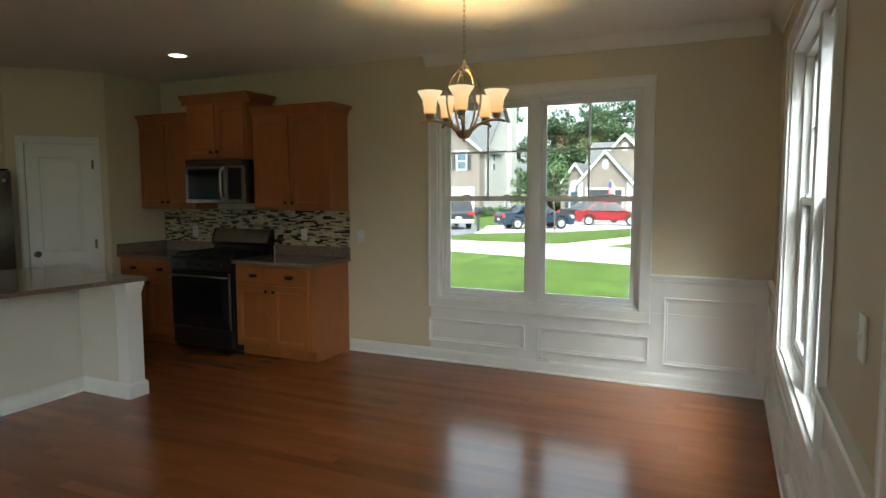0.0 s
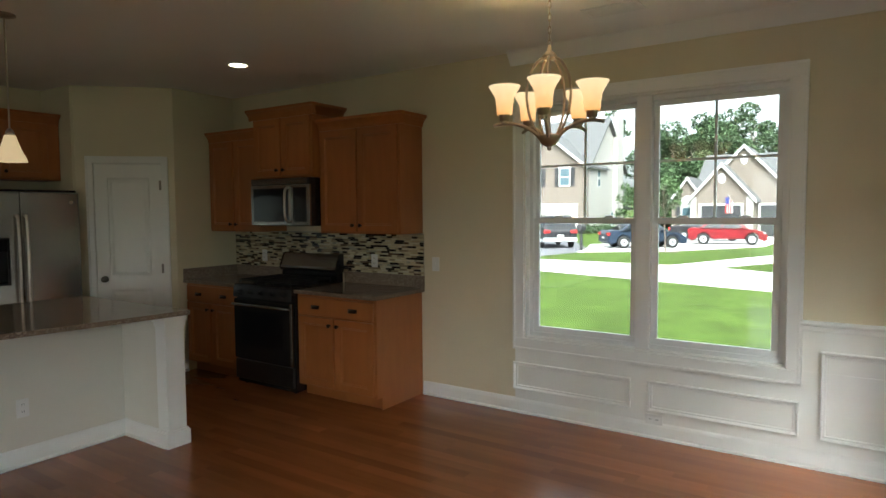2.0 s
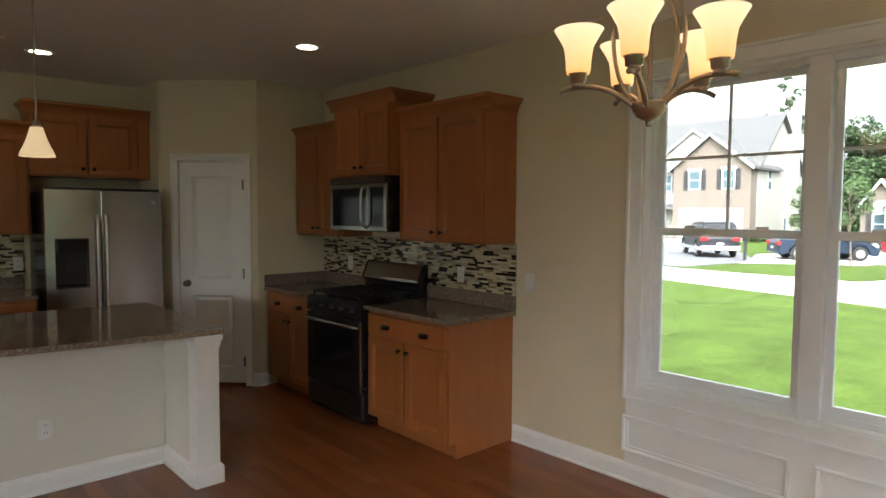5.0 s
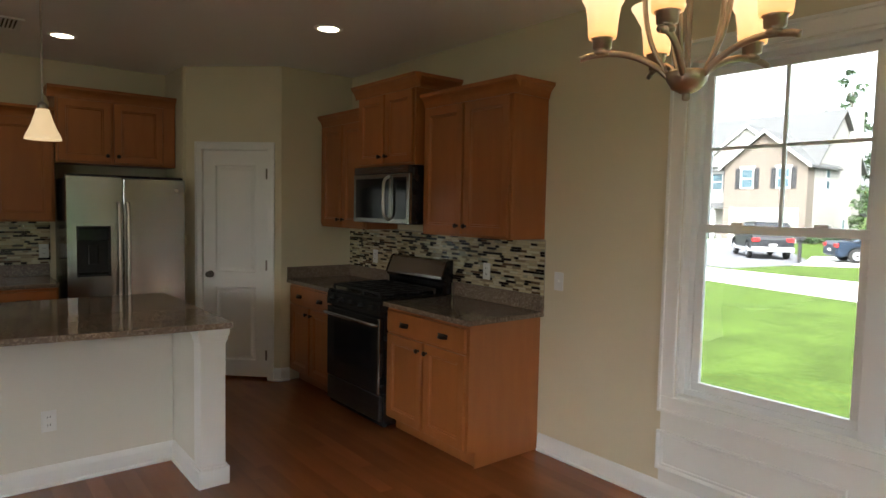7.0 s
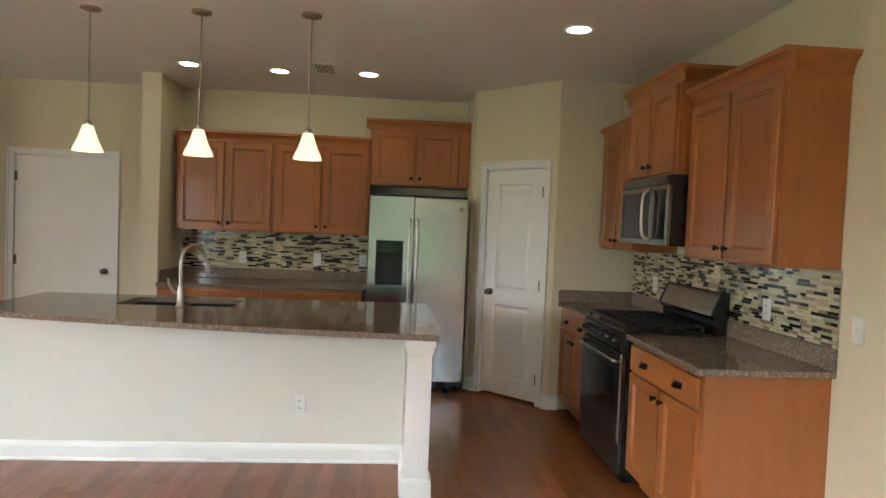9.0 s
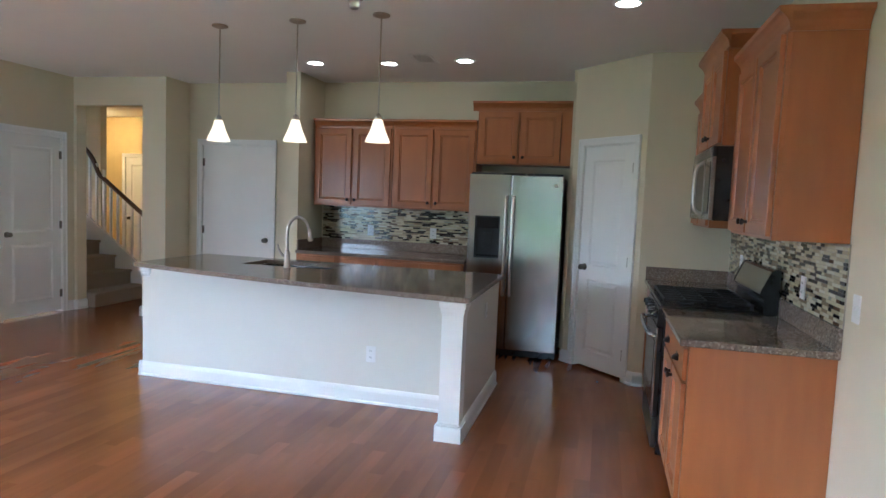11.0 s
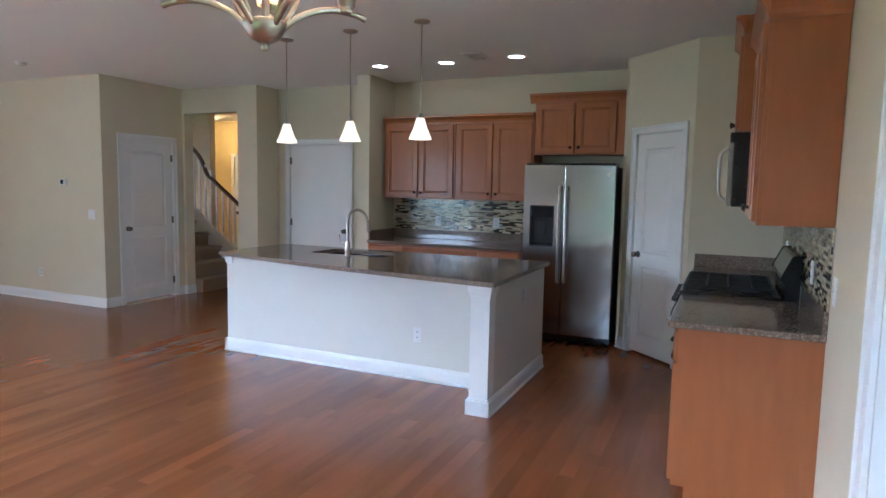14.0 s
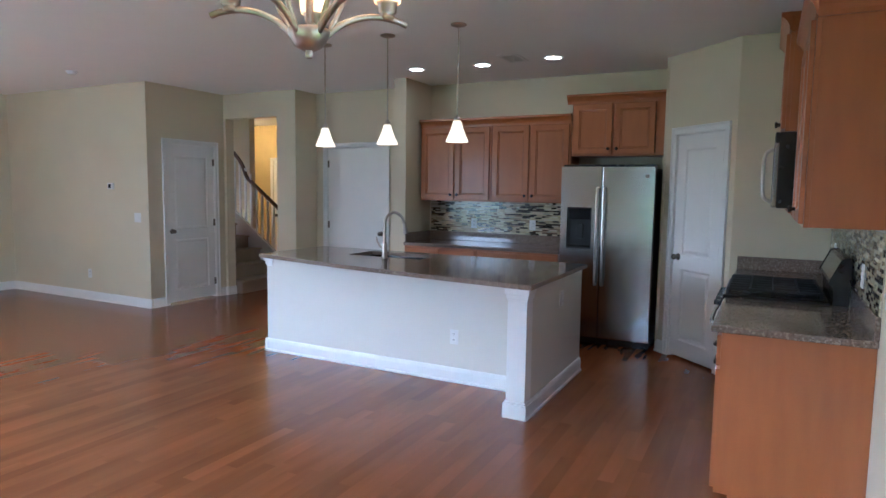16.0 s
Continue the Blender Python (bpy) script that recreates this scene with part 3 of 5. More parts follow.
def base_cabinet(m, width, depth, label, drawers=1, end_panel=False):
    c = thing("base_cabinet", (0, 0, 0), label, "cabinet", "kitchen base cabinets")
    top = 0.872
    part("body", box(0, width, -depth + 0.02, -0.002, 0.1, top, 0.001), CABINET, c)
    part("toe_kick", box(0.002, width - 0.0005, -depth + 0.08, -0.01, 0.0, 0.1), CABINET, c)
    part("face_frame", ring_frame(bmesh.new(), 0.001, width - 0.001, 0.1, top - 0.001, 0.035, -depth, -depth + 0.02, 0.001), CABINET, c)
    # dark sheet paints the shade between doors and drawers
    part("reveal", box(0.03, width - 0.03, -depth + 0.012, -depth + 0.019, 0.13, top - 0.03), GAPSHADE, c)
    step = (width - 0.03) / drawers
    for k in range(drawers):
        a, b = 0.015 + k * step + 0.003, 0.015 + (k + 1) * step - 0.003
        bm = box(a, b, -depth - 0.021, -depth - 0.001, 0.705, top - 0.02, 0.006)
        d = part("drawer_front", bm, CABINET, c)
        for x in ([a + 0.25 * (b - a), a + 0.75 * (b - a)] if b - a > 0.5 else [(a + b) / 2]):
            part("cup_pull", cup_pull(x, -depth - 0.021, 0.76), BRONZE, d, "dark bronze cup pull", True)
    for k, (a, b) in enumerate(((0.02, width / 2 - 0.012), (width / 2 + 0.012, width - 0.02))):
        d = part("door", raised_front(bmesh.new(), a, b, 0.115, 0.69, -depth - 0.021), CABINET, c)
        part("knob", round_knob(b - 0.03 if k == 0 else a + 0.03, -depth - 0.021, 0.635), BRONZE, d, "dark bronze knob", True)
    part("stile", box(width / 2 - 0.02, width / 2 + 0.02, -depth, -depth + 0.02, 0.135, 0.837, 0.001), CABINET, c)
    part("rail", box(0.036, width - 0.036, -depth, -depth + 0.0195, 0.68, 0.715, 0.001), CABINET, c)
    if end_panel:
        part("end_panel", prism([(-depth, 0.1), (-depth + 0.06, 0.1), (-depth + 0.06, 0.0), (-0.002, 0.0), (-0.002, top), (-depth, top)], "x", width - 0.0005, width + 0.006), CABINET, c)
    c.matrix_basis = m
    return c


RX0, RX1 = -5.27, -4.51   # the range
CX1 = -3.645
base_cabinet(pose(RX1 + 0.003, 0, 0), CX1 - RX1 - 0.009, 0.6, "stained maple base cabinet with drawer and two doors beside the range", end_panel=True)
base_cabinet(pose(-6.055, 0, 0), RX0 - 0.003 + 6.055, 0.6, "stained maple base cabinet in the corner by the pantry")
wall_cabinet(pose(-4.515, 0, 0), 0.885, 1.37, 2.265, 0.305, "stained maple two-door wall cabinet with crown over the counter", False, True)
wall_cabinet(pose(-5.28, 0, 0), 0.762, 1.86, 2.41, 0.385, "raised maple cabinet over the microwave with crown", True, True)
wall_cabinet(pose(-6.055, 0, 0), 0.773, 1.37, 2.265, 0.305, "stained maple two-door wall cabinet by the pantry wall")
# west run: local x runs to +y
for k in range(2):
    base_cabinet(pose(-7.22, -4.095 + 0.9 * k, 0, 0, 0, 90), 0.897, 0.61, "stained maple base cabinet under the back counter", 2)
    wall_cabinet(pose(-7.22, -4.05 + 0.888 * k, 0, 0, 0, 90), 0.885, 1.38, 2.215, 0.325, "stained maple two-door wall cabinet over the back counter",
                 knobs_low=True)
wall_cabinet(pose(-7.22, -2.272, 0, 0, 0, 90), 0.93, 1.865, 2.4, 0.33, "short maple cabinet above the refrigerator", True, False, filler=0.09)

# ---- counters ----
solid("countertop", box(RX1 - 0.002, CX1 + 0.032, -0.645, -0.002, 0.875, 0.907, 0.006), GRANITE, "polished brown speckled granite countertop", "countertop")
solid("countertop", box(-6.058, RX0 + 0.002, -0.645, -0.002, 0.875, 0.907, 0.006), GRANITE, "polished brown speckled granite corner countertop", "countertop")
solid("countertop", box(-7.217, -6.585, -4.098, -2.29, 0.875, 0.907, 0.006), GRANITE, "polished brown granite countertop along the back wall", "countertop")
for x0, x1, y0, y1 in ((RX1 - 0.002, CX1 + 0.03, -0.022, -0.002), (-6.036, RX0 + 0.002, -0.022, -0.002), (-6.058, -6.038, -0.64, -0.002),
                       (-7.217, -7.197, -4.098, -2.29), (-7.196, -6.62, -4.098, -4.078)):
    solid("backsplash_lip", box(x0, x1, y0, y1, 0.9075, 1.01, 0.003), GRANITE, "granite upstand at the back of the counter", "backsplash")


# ---- island ----
def edge_x(y):
    s = (y + 4.53) / (4.53 - 1.76)
    return -4.77 + s * 0.475 + 0.055 * math.sin(math.pi * min(max(s, 0), 1))


SINK = (-5.56, -5.17, -3.83, -3.08)
rows = [-4.53 + 2.77 * k / 30 for k in range(31)]
outline = [(-5.69, -4.53)] + [(edge_x(y), y) for y in rows] + [(-5.69, -1.76)]
bm = pierced(outline, [(SINK[0], SINK[2]), (SINK[0], SINK[3]), (SINK[1], SINK[3]), (SINK[1], SINK[2])], 0.873, 0.905)
isle_top = solid("island_countertop", bm, GRANITE, "polished brown granite island top with a bowed edge", "countertop")
island = thing("kitchen_island", (-5.2, -3.1, 0), "cream island with white baseboard and granite top", "island")
part("knee_wall", box(-4.96, -4.84, -4.5, -1.93, 0, 0.873), ISLE, island)
part("wing_wall", box(-5.66, -4.325, -1.925, -1.795, 0, 0.873), ISLE, island)
part("cabinet_back", box(-5.655, -5.645, -4.5, -1.93, 0.1, 0.84), CABINET, island)
part("south_end", box(-5.645, -4.965, -4.5, -4.488, 0, 0.84), CABINET, island)
part("baseboard", sweep(BASE, (-4.84, -4.524, 0), (-4.84, -1.93, 0), (1, 0, 0)), WHITE, island)
part("baseboard", sweep(BASE, (-5.66, -1.795, 0), (-4.325, -1.795, 0), (0, 1, 0)), WHITE, island)
part("baseboard", sweep(BASE, (-4.84, -1.925, 0), (-4.34, -1.925, 0), (0, -1, 0)), WHITE, island)
part("baseboard", sweep(BASE, (-4.985, -4.5, 0), (-4.816, -4.5, 0), (0, -1, 0)), WHITE, island)
bm = bmesh.new()
for z0, z1, g in ((0.0, 0.1, 0.02), (0.1, 0.112, 0.012)):
    box(-4.44 - g, -4.325 + g, -1.925 - g, -1.795 + g, z0, z1, 0.003, bm)
part("plinth", bm, WHITE, island, "white post base")
part("post", box(-4.438, -4.3225, -1.9275, -1.7925, 0.112, 0.79, 0.003), WHITE, island, "white painted corner post")
bm = bmesh.new()
for z0, z1, g in ((0.79, 0.806, 0.006), (0.806, 0.835, 0.012), (0.835, 0.872, 0.02)):
    box(-4.43 - g, -4.325 + g, -1.925 - g, -1.795 + g, z0, z1, 0.004, bm)
part("capital", bm, WHITE, island, "white post cap")
bm = bmesh.new()
for z0, z1, g in ((0.79, 0.806, 0.004), (0.806, 0.835, 0.01), (0.835, 0.872, 0.018)):
    box(-4.96 - g, -4.84 + g, -4.505 - g, -4.44 + g, z0, z1, 0.004, bm)
part("capital", bm, WHITE, island, "white end cap")

# sink and tap
sink = thing("sink", (SINK[0], SINK[2], 0.87), "stainless steel undermount double sink in the island", "sink")
for y0, y1 in ((SINK[2], -3.47), (-3.45, SINK[3])):
    bm = ring_frame(bmesh.new(), SINK[0] - 0.01, SINK[1] + 0.01, y0, y1, 0.012, 0.7, 0.872, 0)
    bmesh.ops.transform(bm, matrix=Matrix(((1, 0, 0, 0), (0, 0, 1, 0), (0, 1, 0, 0), (0, 0, 0, 1))), verts=bm.verts)
    bmesh.ops.reverse_faces(bm, faces=bm.faces)
    box(SINK[0] - 0.01, SINK[1] + 0.01, y0, y1, 0.69, 0.7, 0, bm)
    bowl = part("bowl", bm, STEEL, sink)
    part("drain", lathe([(0.045, 0.7), (0.045, 0.704), (0.03, 0.702), (0.0, 0.702)], ((SINK[0] + SINK[1]) / 2, (y0 + y1) / 2, 0), 16), STEEL, bowl)
tap = thing("faucet", (-5.1, -3.39, 0.905), "brushed nickel gooseneck pull-down faucet on the island", "faucet")
part("base", lathe([(0.03, 0.0), (0.03, 0.012), (0.024, 0.02), (0.022, 0.1), (0.018, 0.13), (0.014, 0.14)], (-5.1, -3.39, 0.905), 20), NICKEL, tap, "", True)
dx, dy = -0.62, 0.55
neck = curve_points([(-5.1, -3.39, 1.03), (-5.1, -3.39, 1.2), (-5.1 + dx * 0.03, -3.39 + dy * 0.03, 1.27), (-5.1 + dx * 0.1, -3.39 + dy * 0.1, 1.305),
                     (-5.1 + dx * 0.18, -3.39 + dy * 0.18, 1.27), (-5.1 + dx * 0.215, -3.39 + dy * 0.215, 1.2)], 6)
part("neck", tube(neck, 0.0125, 12), NICKEL, tap, "", True)
e = Vector(neck[-1])
part("spray_head", tube([e + Vector((0, 0, 0.01)), e + Vector((dx * 0.008, dy * 0.008, -0.03)), e + Vector((dx * 0.016, dy * 0.016, -0.075)),
                         e + Vector((dx * 0.018, dy * 0.018, -0.085))], [0.015, 0.018, 0.024, 0.02], 14), NICKEL, tap, "", True)
part("lever", tube([(-5.1, -3.41, 1.0), (-5.1, -3.435, 1.005), (-5.09, -3.46, 1.05), (-5.085, -3.465, 1.09)], [0.012, 0.011, 0.007, 0.006], 10), NICKEL, tap, "", True)

# ---- refrigerator ----
fridge = thing("refrigerator", (-6.86, -1.81, 0), "stainless side-by-side refrigerator with black ice and water dispenser", "refrigerator")
part("body", box(-7.19, -6.575, -2.245, -1.375, 0.03, 1.735, 0.006), BLACK, fridge, "black cabinet body")
part("grille", box(-6.6, -6.56, -2.24, -1.38, 0.02, 0.09, 0.004), BLACK, fridge)
part("top_hinge_cover", box(-6.68, -6.53, -2.24, -1.38, 1.735, 1.765, 0.006), BLACK, fridge)
SPLIT = -1.855
for y0, y1 in ((-2.25, SPLIT - 0.003), (SPLIT + 0.003, -1.37)):
    holes = y0 < -2
    if holes:
        bm = pierced([(y0, 0.095), (y1, 0.095), (y1, 1.745), (y0, 1.745)], [(-2.185, 0.955), (-1.945, 0.955), (-1.945, 1.355), (-2.185, 1.355)], -6.57, -6.507)
        bmesh.ops.transform(bm, matrix=Matrix(((0, 0, 1, 0), (1, 0, 0, 0), (0, 1, 0, 0), (0, 0, 0, 1))), verts=bm.verts)
    else:
        bm = box(-6.57, -6.507, y0, y1, 0.095, 1.745, 0.008)
    door = part("door", bm, STEEL, fridge)
    part("door_edge", box(-6.574, -6.5695, y0 + 0.004, y1 - 0.004, 0.1, 1.74), BLACK, fridge)
    y = y1 - 0.03 if y0 < -2 else y0 + 0.03
    bar = tube(curve_points([(-6.507, y, 0.62), (-6.465, y, 0.66), (-6.455, y, 1.1), (-6.465, y, 1.5), (-6.507, y, 1.54)], 6), 0.0115, 10)
    part("door_handle", bar, NICKEL, door, "", True)
    if holes:
        bm = ring_frame(bmesh.new(), -2.185, -1.945, 0.955, 1.355, 0.014, 0.0, 0.012, 0.002)
        bmesh.ops.transform(bm, matrix=pose(-6.515, 0, 0, 0, 0, 90), verts=bm.verts)
        box(-6.56, -6.55, -2.185, -1.945, 0.955, 1.355, 0, bm)
        disp = part("dispenser", bm, IRON, door, "black water and ice dispenser")
        part("control_panel", box(-6.55, -6.512, -2.17, -1.96, 1.24, 1.34, 0.004), OVENGLASS, disp)
        part("drip_tray", box(-6.55, -6.52, -2.17, -1.96, 0.965, 0.985, 0.003), BLACK, disp)
        part("paddle", box(-6.548, -6.53, -2.1, -2.03, 1.05, 1.2, 0.006), IRON, disp)
part("badge", box(-6.5075, -6.505, -1.455, -1.425, 1.64, 1.67, 0.001), NICKEL, fridge)

# ---- microwave over the range ----
mw = thing("microwave", (-4.9, -0.2, 1.43), "stainless over-the-range microwave with black side", "microwave")
part("body", box(-5.28, -4.522, -0.405, -0.002, 1.432, 1.856, 0.003), BLACK, mw)
part("vent_strip", box(-5.28, -4.522, -0.427, -0.406, 1.8, 1.856, 0.003), BLACK, mw)
for k in range(6):
    part("louvre", box(-5.26, -4.545, -0.43, -0.426, 1.806 + k * 0.008, 1.81 + k * 0.008), SLATE, mw)
door = part("door", ring_frame(bmesh.new(), -5.28, -4.75, 1.436, 1.798, 0.032, -0.432, -0.406, 0.003), SLATE, mw)
part("door_window", box(-5.25, -4.78, -0.43, -0.408, 1.466, 1.77), OVENGLASS, door)
part("control_panel", box(-4.748, -4.522, -0.43, -0.406, 1.436, 1.798, 0.003), SLATE, mw)
part("keypad", box(-4.72, -4.56, -0.4325, -0.429, 1.47, 1.77), OVENGLASS, mw)
grip = tube(curve_points([(-4.775, -0.432, 1.46), (-4.775, -0.475, 1.5), (-4.775, -0.482, 1.62), (-4.775, -0.475, 1.74), (-4.775, -0.432, 1.78)], 6), 0.011, 10)
part("door_handle", grip, NICKEL, door, "", True)

# ---- range ----
rng = thing("range", (-4.89, -0.33, 0), "black and stainless gas range with cast iron grates", "range")
part("body", box(RX0 + 0.002, RX1 - 0.004, -0.63, -0.02, 0.02, 0.9, 0.004), BLACK, rng)
part("cooktop", box(RX0 + 0.0, RX1 - 0.001, -0.655, -0.11, 0.9, 0.922, 0.008), BLACK, rng, "black enamel cooktop")
bm = prism([(-0.63, 0.79), (-0.668, 0.8), (-0.66, 0.9), (-0.63, 0.905)], "x", RX0 + 0.002, RX1 - 0.004)
part("control_panel", bm, BLACK, rng)
for k in range(5):
    x = RX0 + 0.1 + k * (RX1 - RX0 - 0.2) / 4
    bm = lathe([(0.022, 0.0), (0.022, 0.008), (0.017, 0.012), (0.015, 0.03), (0.0, 0.031)], steps=14)
    box(-0.004, 0.004, -0.015, 0.015, 0.028, 0.038, 0.001, bm)
    bmesh.ops.transform(bm, matrix=pose(x, -0.665, 0.852, 85), verts=bm.verts)
    part("knob", bm, BLACK, rng, "", True)
oven = part("oven_door", box(RX0 + 0.004, RX1 - 0.006, -0.665, -0.632, 0.245, 0.785, 0.006), BLACK, rng)
part("oven_window", box(RX0 + 0.12, RX1 - 0.12, -0.667, -0.664, 0.38, 0.68), OVENGLASS, oven)
part("door_trim", box(RX1 - 0.03, RX1 - 0.006, -0.669, -0.655, 0.245, 0.785, 0.004), STEEL, oven, "stainless door edge")
bar = tube(curve_points([(RX0 + 0.03, -0.665, 0.735), (RX0 + 0.05, -0.705, 0.742), (-4.89, -0.715, 0.745), (RX1 - 0.05, -0.705, 0.742), (RX1 - 0.03, -0.665, 0.735)], 6), 0.013, 10)
part("door_handle", bar, STEEL, oven, "stainless bar handle", True)
part("badge", lathe([(0.012, 0.0), (0.012, 0.002), (0.0, 0.002)], (0, 0, 0), 12), STEEL, oven).matrix_basis = pose(0, -0.668 + 0.33, 0.32, 90)
part("storage_drawer", box(RX0 + 0.004, RX1 - 0.006, -0.66, -0.632, 0.06, 0.235, 0.006), DARKSTEEL, rng, "slate steel drawer")
for x in (RX0 + 0.06, RX1 - 0.06):
    for y in (-0.58, -0.08):
        part("foot", lathe([(0.018, 0.0), (0.018, 0.025), (0.0, 0.025)], (x, y, 0), 10), BLACK, rng)
guard = prism([(-0.022, 0.905), (-0.1, 0.905), (-0.1, 1.0), (-0.022, 1.0)], "x", RX0 + 0.02, RX1 - 0.02)
part("backguard", guard, BLACK, rng)
curve = [(-0.022, 1.0), (-0.1, 1.0), (-0.122, 1.025), (-0.118, 1.045), (-0.07, 1.155), (-0.052, 1.165), (-0.022, 1.165)]
panel = part("backguard_panel", prism(curve, "x", RX0 + 0.02, RX1 - 0.02), SLATE, rng, "curved stainless control panel")
part("end_cap", prism([(a - 0.003 if a < -0.03 else a, b + (0.003 if b > 1.01 else 0)) for a, b in curve], "x", RX0 + 0.005, RX0 + 0.02), BLACK, rng)
part("end_cap", prism([(a - 0.003 if a < -0.03 else a, b + (0.003 if b > 1.01 else 0)) for a, b in curve], "x", RX1 - 0.02, RX1 - 0.005), BLACK, rng)
disp = part("clock_display", box(-0.11, 0.11, -0.002, 0.002, -0.025, 0.025), OVENGLASS, panel)
disp.matrix_basis = pose(0, 0.232, 1.095, -23.5)
for x in (-5.11, -4.89, -4.67):
    bm = bmesh.new()
    w = 0.103
    for dx in (-w, 0, w):
        box(x + dx - 0.006, x + dx + 0.006, -0.63, -0.14, 0.945, 0.96, 0.003, bm)
    for y in (-0.63, -0.51, -0.39, -0.26, -0.15):
        box(x - w - 0.006, x + w + 0.006, y - 0.006, y + 0.006, 0.943, 0.957, 0.003, bm)
    for dx in (-w, w):
        for y in (-0.63, -0.39, -0.15):
            box(x + dx - 0.007, x + dx + 0.007, y - 0.007, y + 0.007, 0.921, 0.946, 0, bm)
    part("grate", bm, IRON, rng)
    for y in (-0.5, -0.27):
        part("burner", lathe([(0.05, 0.921), (0.05, 0.928), (0.034, 0.93), (0.034, 0.938), (0.0, 0.94)], (x, y, 0), 16), IRON, rng)


# ---- lamps ----
def bell(z, h, r_in, r_out, flip=1, at=(0, 0)):
    """A flared glass shade that opens upwards (flip 1) or downwards (-1)."""
    rows = [(0.0, r_in), (0.1, r_in * 1.06), (0.35, r_in * 1.13), (0.6, r_in * 1.28), (0.8, r_in + (r_out - r_in) * 0.6), (0.93, r_in + (r_out - r_in) * 0.87), (1.0, r_out)]
    outer = [(r, flip * f * h) for f, r in rows]
    inner = [(r - 0.004, flip * f * h) for f, r in rows[::-1]]
    bm = lathe([(0.001, 0.0)] + outer + inner + [(0.001, flip * 0.006)], (at[0], at[1], z), 28)
    bmesh.ops.recalc_face_normals(bm, faces=bm.faces)
    return bm


def flared(z, h, radii, at):
    """A thin glass shade that widens downwards, its radii given from top to mouth."""
    n = len(radii) - 1
    outer = [(r, -h * k / n) for k, r in enumerate(radii)]
    bm = lathe([(0.001, 0.0)] + outer + [(r - 0.004, v) for r, v in outer[::-1]] + [(0.001, -0.006)], (at[0], at[1], z), 28)
    bmesh.ops.recalc_face_normals(bm, faces=bm.faces)
    return bm


CHX, CHY, CHZ = -1.81, -1.5, 1.84
ch = thing("chandelier", (CHX, CHY, CEILING), "five-arm brushed bronze chandelier with lit amber glass shades", "chandelier")
part("canopy", lathe([(0.065, 0.0), (0.065, -0.012), (0.045, -0.025), (0.012, -0.032), (0.0, -0.034)], (CHX, CHY, CEILING), 24), CHAND, ch, "", True)
part("bowl", lathe([(0.0, 0.02), (0.016, 0.019), (0.036, 0.03), (0.05, 0.052), (0.054, 0.068), (0.049, 0.073), (0.0, 0.073)], (CHX, CHY, CHZ), 28), CHAND, ch, "", True)
part("finial", lathe([(0.006, 0.0), (0.01, 0.004), (0.01, 0.016), (0.007, 0.022), (0.0, 0.023)], (CHX, CHY, CHZ), 14), CHAND, ch, "", True)
part("stem", tube([(CHX, CHY, CHZ + 0.07), (CHX, CHY, CHZ + 0.44)], 0.008, 10), CHAND, ch)
part("top_hub", lathe([(0.0, 0.42), (0.03, 0.424), (0.036, 0.435), (0.03, 0.45), (0.012, 0.465), (0.008, 0.49), (0.0, 0.492)], (CHX, CHY, CHZ), 20), CHAND, ch, "", True)
for k in range(5):
    a = radians(-72 + 72 * k)
    ca, sa = math.cos(a), math.sin(a)
    P = lambda r, z: (CHX + r * ca, CHY + r * sa, CHZ + z)
    part("arm", tube(curve_points([P(0.045, 0.06), P(0.08, 0.09), P(0.13, 0.115), P(0.185, 0.126), P(0.24, 0.122), P(0.268, 0.114)], 5), 0.0085, 10), CHAND, ch, "", True)
    part("cage_bar", tube(curve_points([P(0.05, 0.07), P(0.09, 0.15), P(0.108, 0.25), P(0.098, 0.34), P(0.06, 0.41), P(0.025, 0.436)], 5), 0.0065, 8), CHAND, ch, "", True)
    cx, cy, cz = P(0.212, 0.124)
    part("cup", lathe([(0.012, -0.004), (0.02, 0.0), (0.02, 0.008), (0.014, 0.012), (0.024, 0.016), (0.026, 0.038), (0.032, 0.044), (0.0, 0.046)], (cx, cy, cz), 18), CHAND, ch, "", True)
    part("shade", bell(cz + 0.042, 0.134, 0.035, 0.075, 1, (cx, cy)), SHADE, ch, "lit amber glass bell shade", True)
    part("bulb", lathe([(0.0, 0.0), (0.012, 0.004), (0.02, 0.024), (0.015, 0.044), (0.0, 0.05)], (cx, cy, cz + 0.06), 10), BULB, ch, "", True)
for k in range(13):
    z = CHZ + 0.5 + k * 0.03
    pts = [(0.007 * math.cos(b), 0.0, 0.02 * math.sin(b)) for b in (2 * math.pi * j / 12 for j in range(13))]
    bm = tube(pts, 0.002, 6)
    bmesh.ops.transform(bm, matrix=pose(CHX, CHY, z, 0, 0, 90 * (k % 2) + 20), verts=bm.verts)
    part("chain_link", bm, CHAND, ch)

pend = None
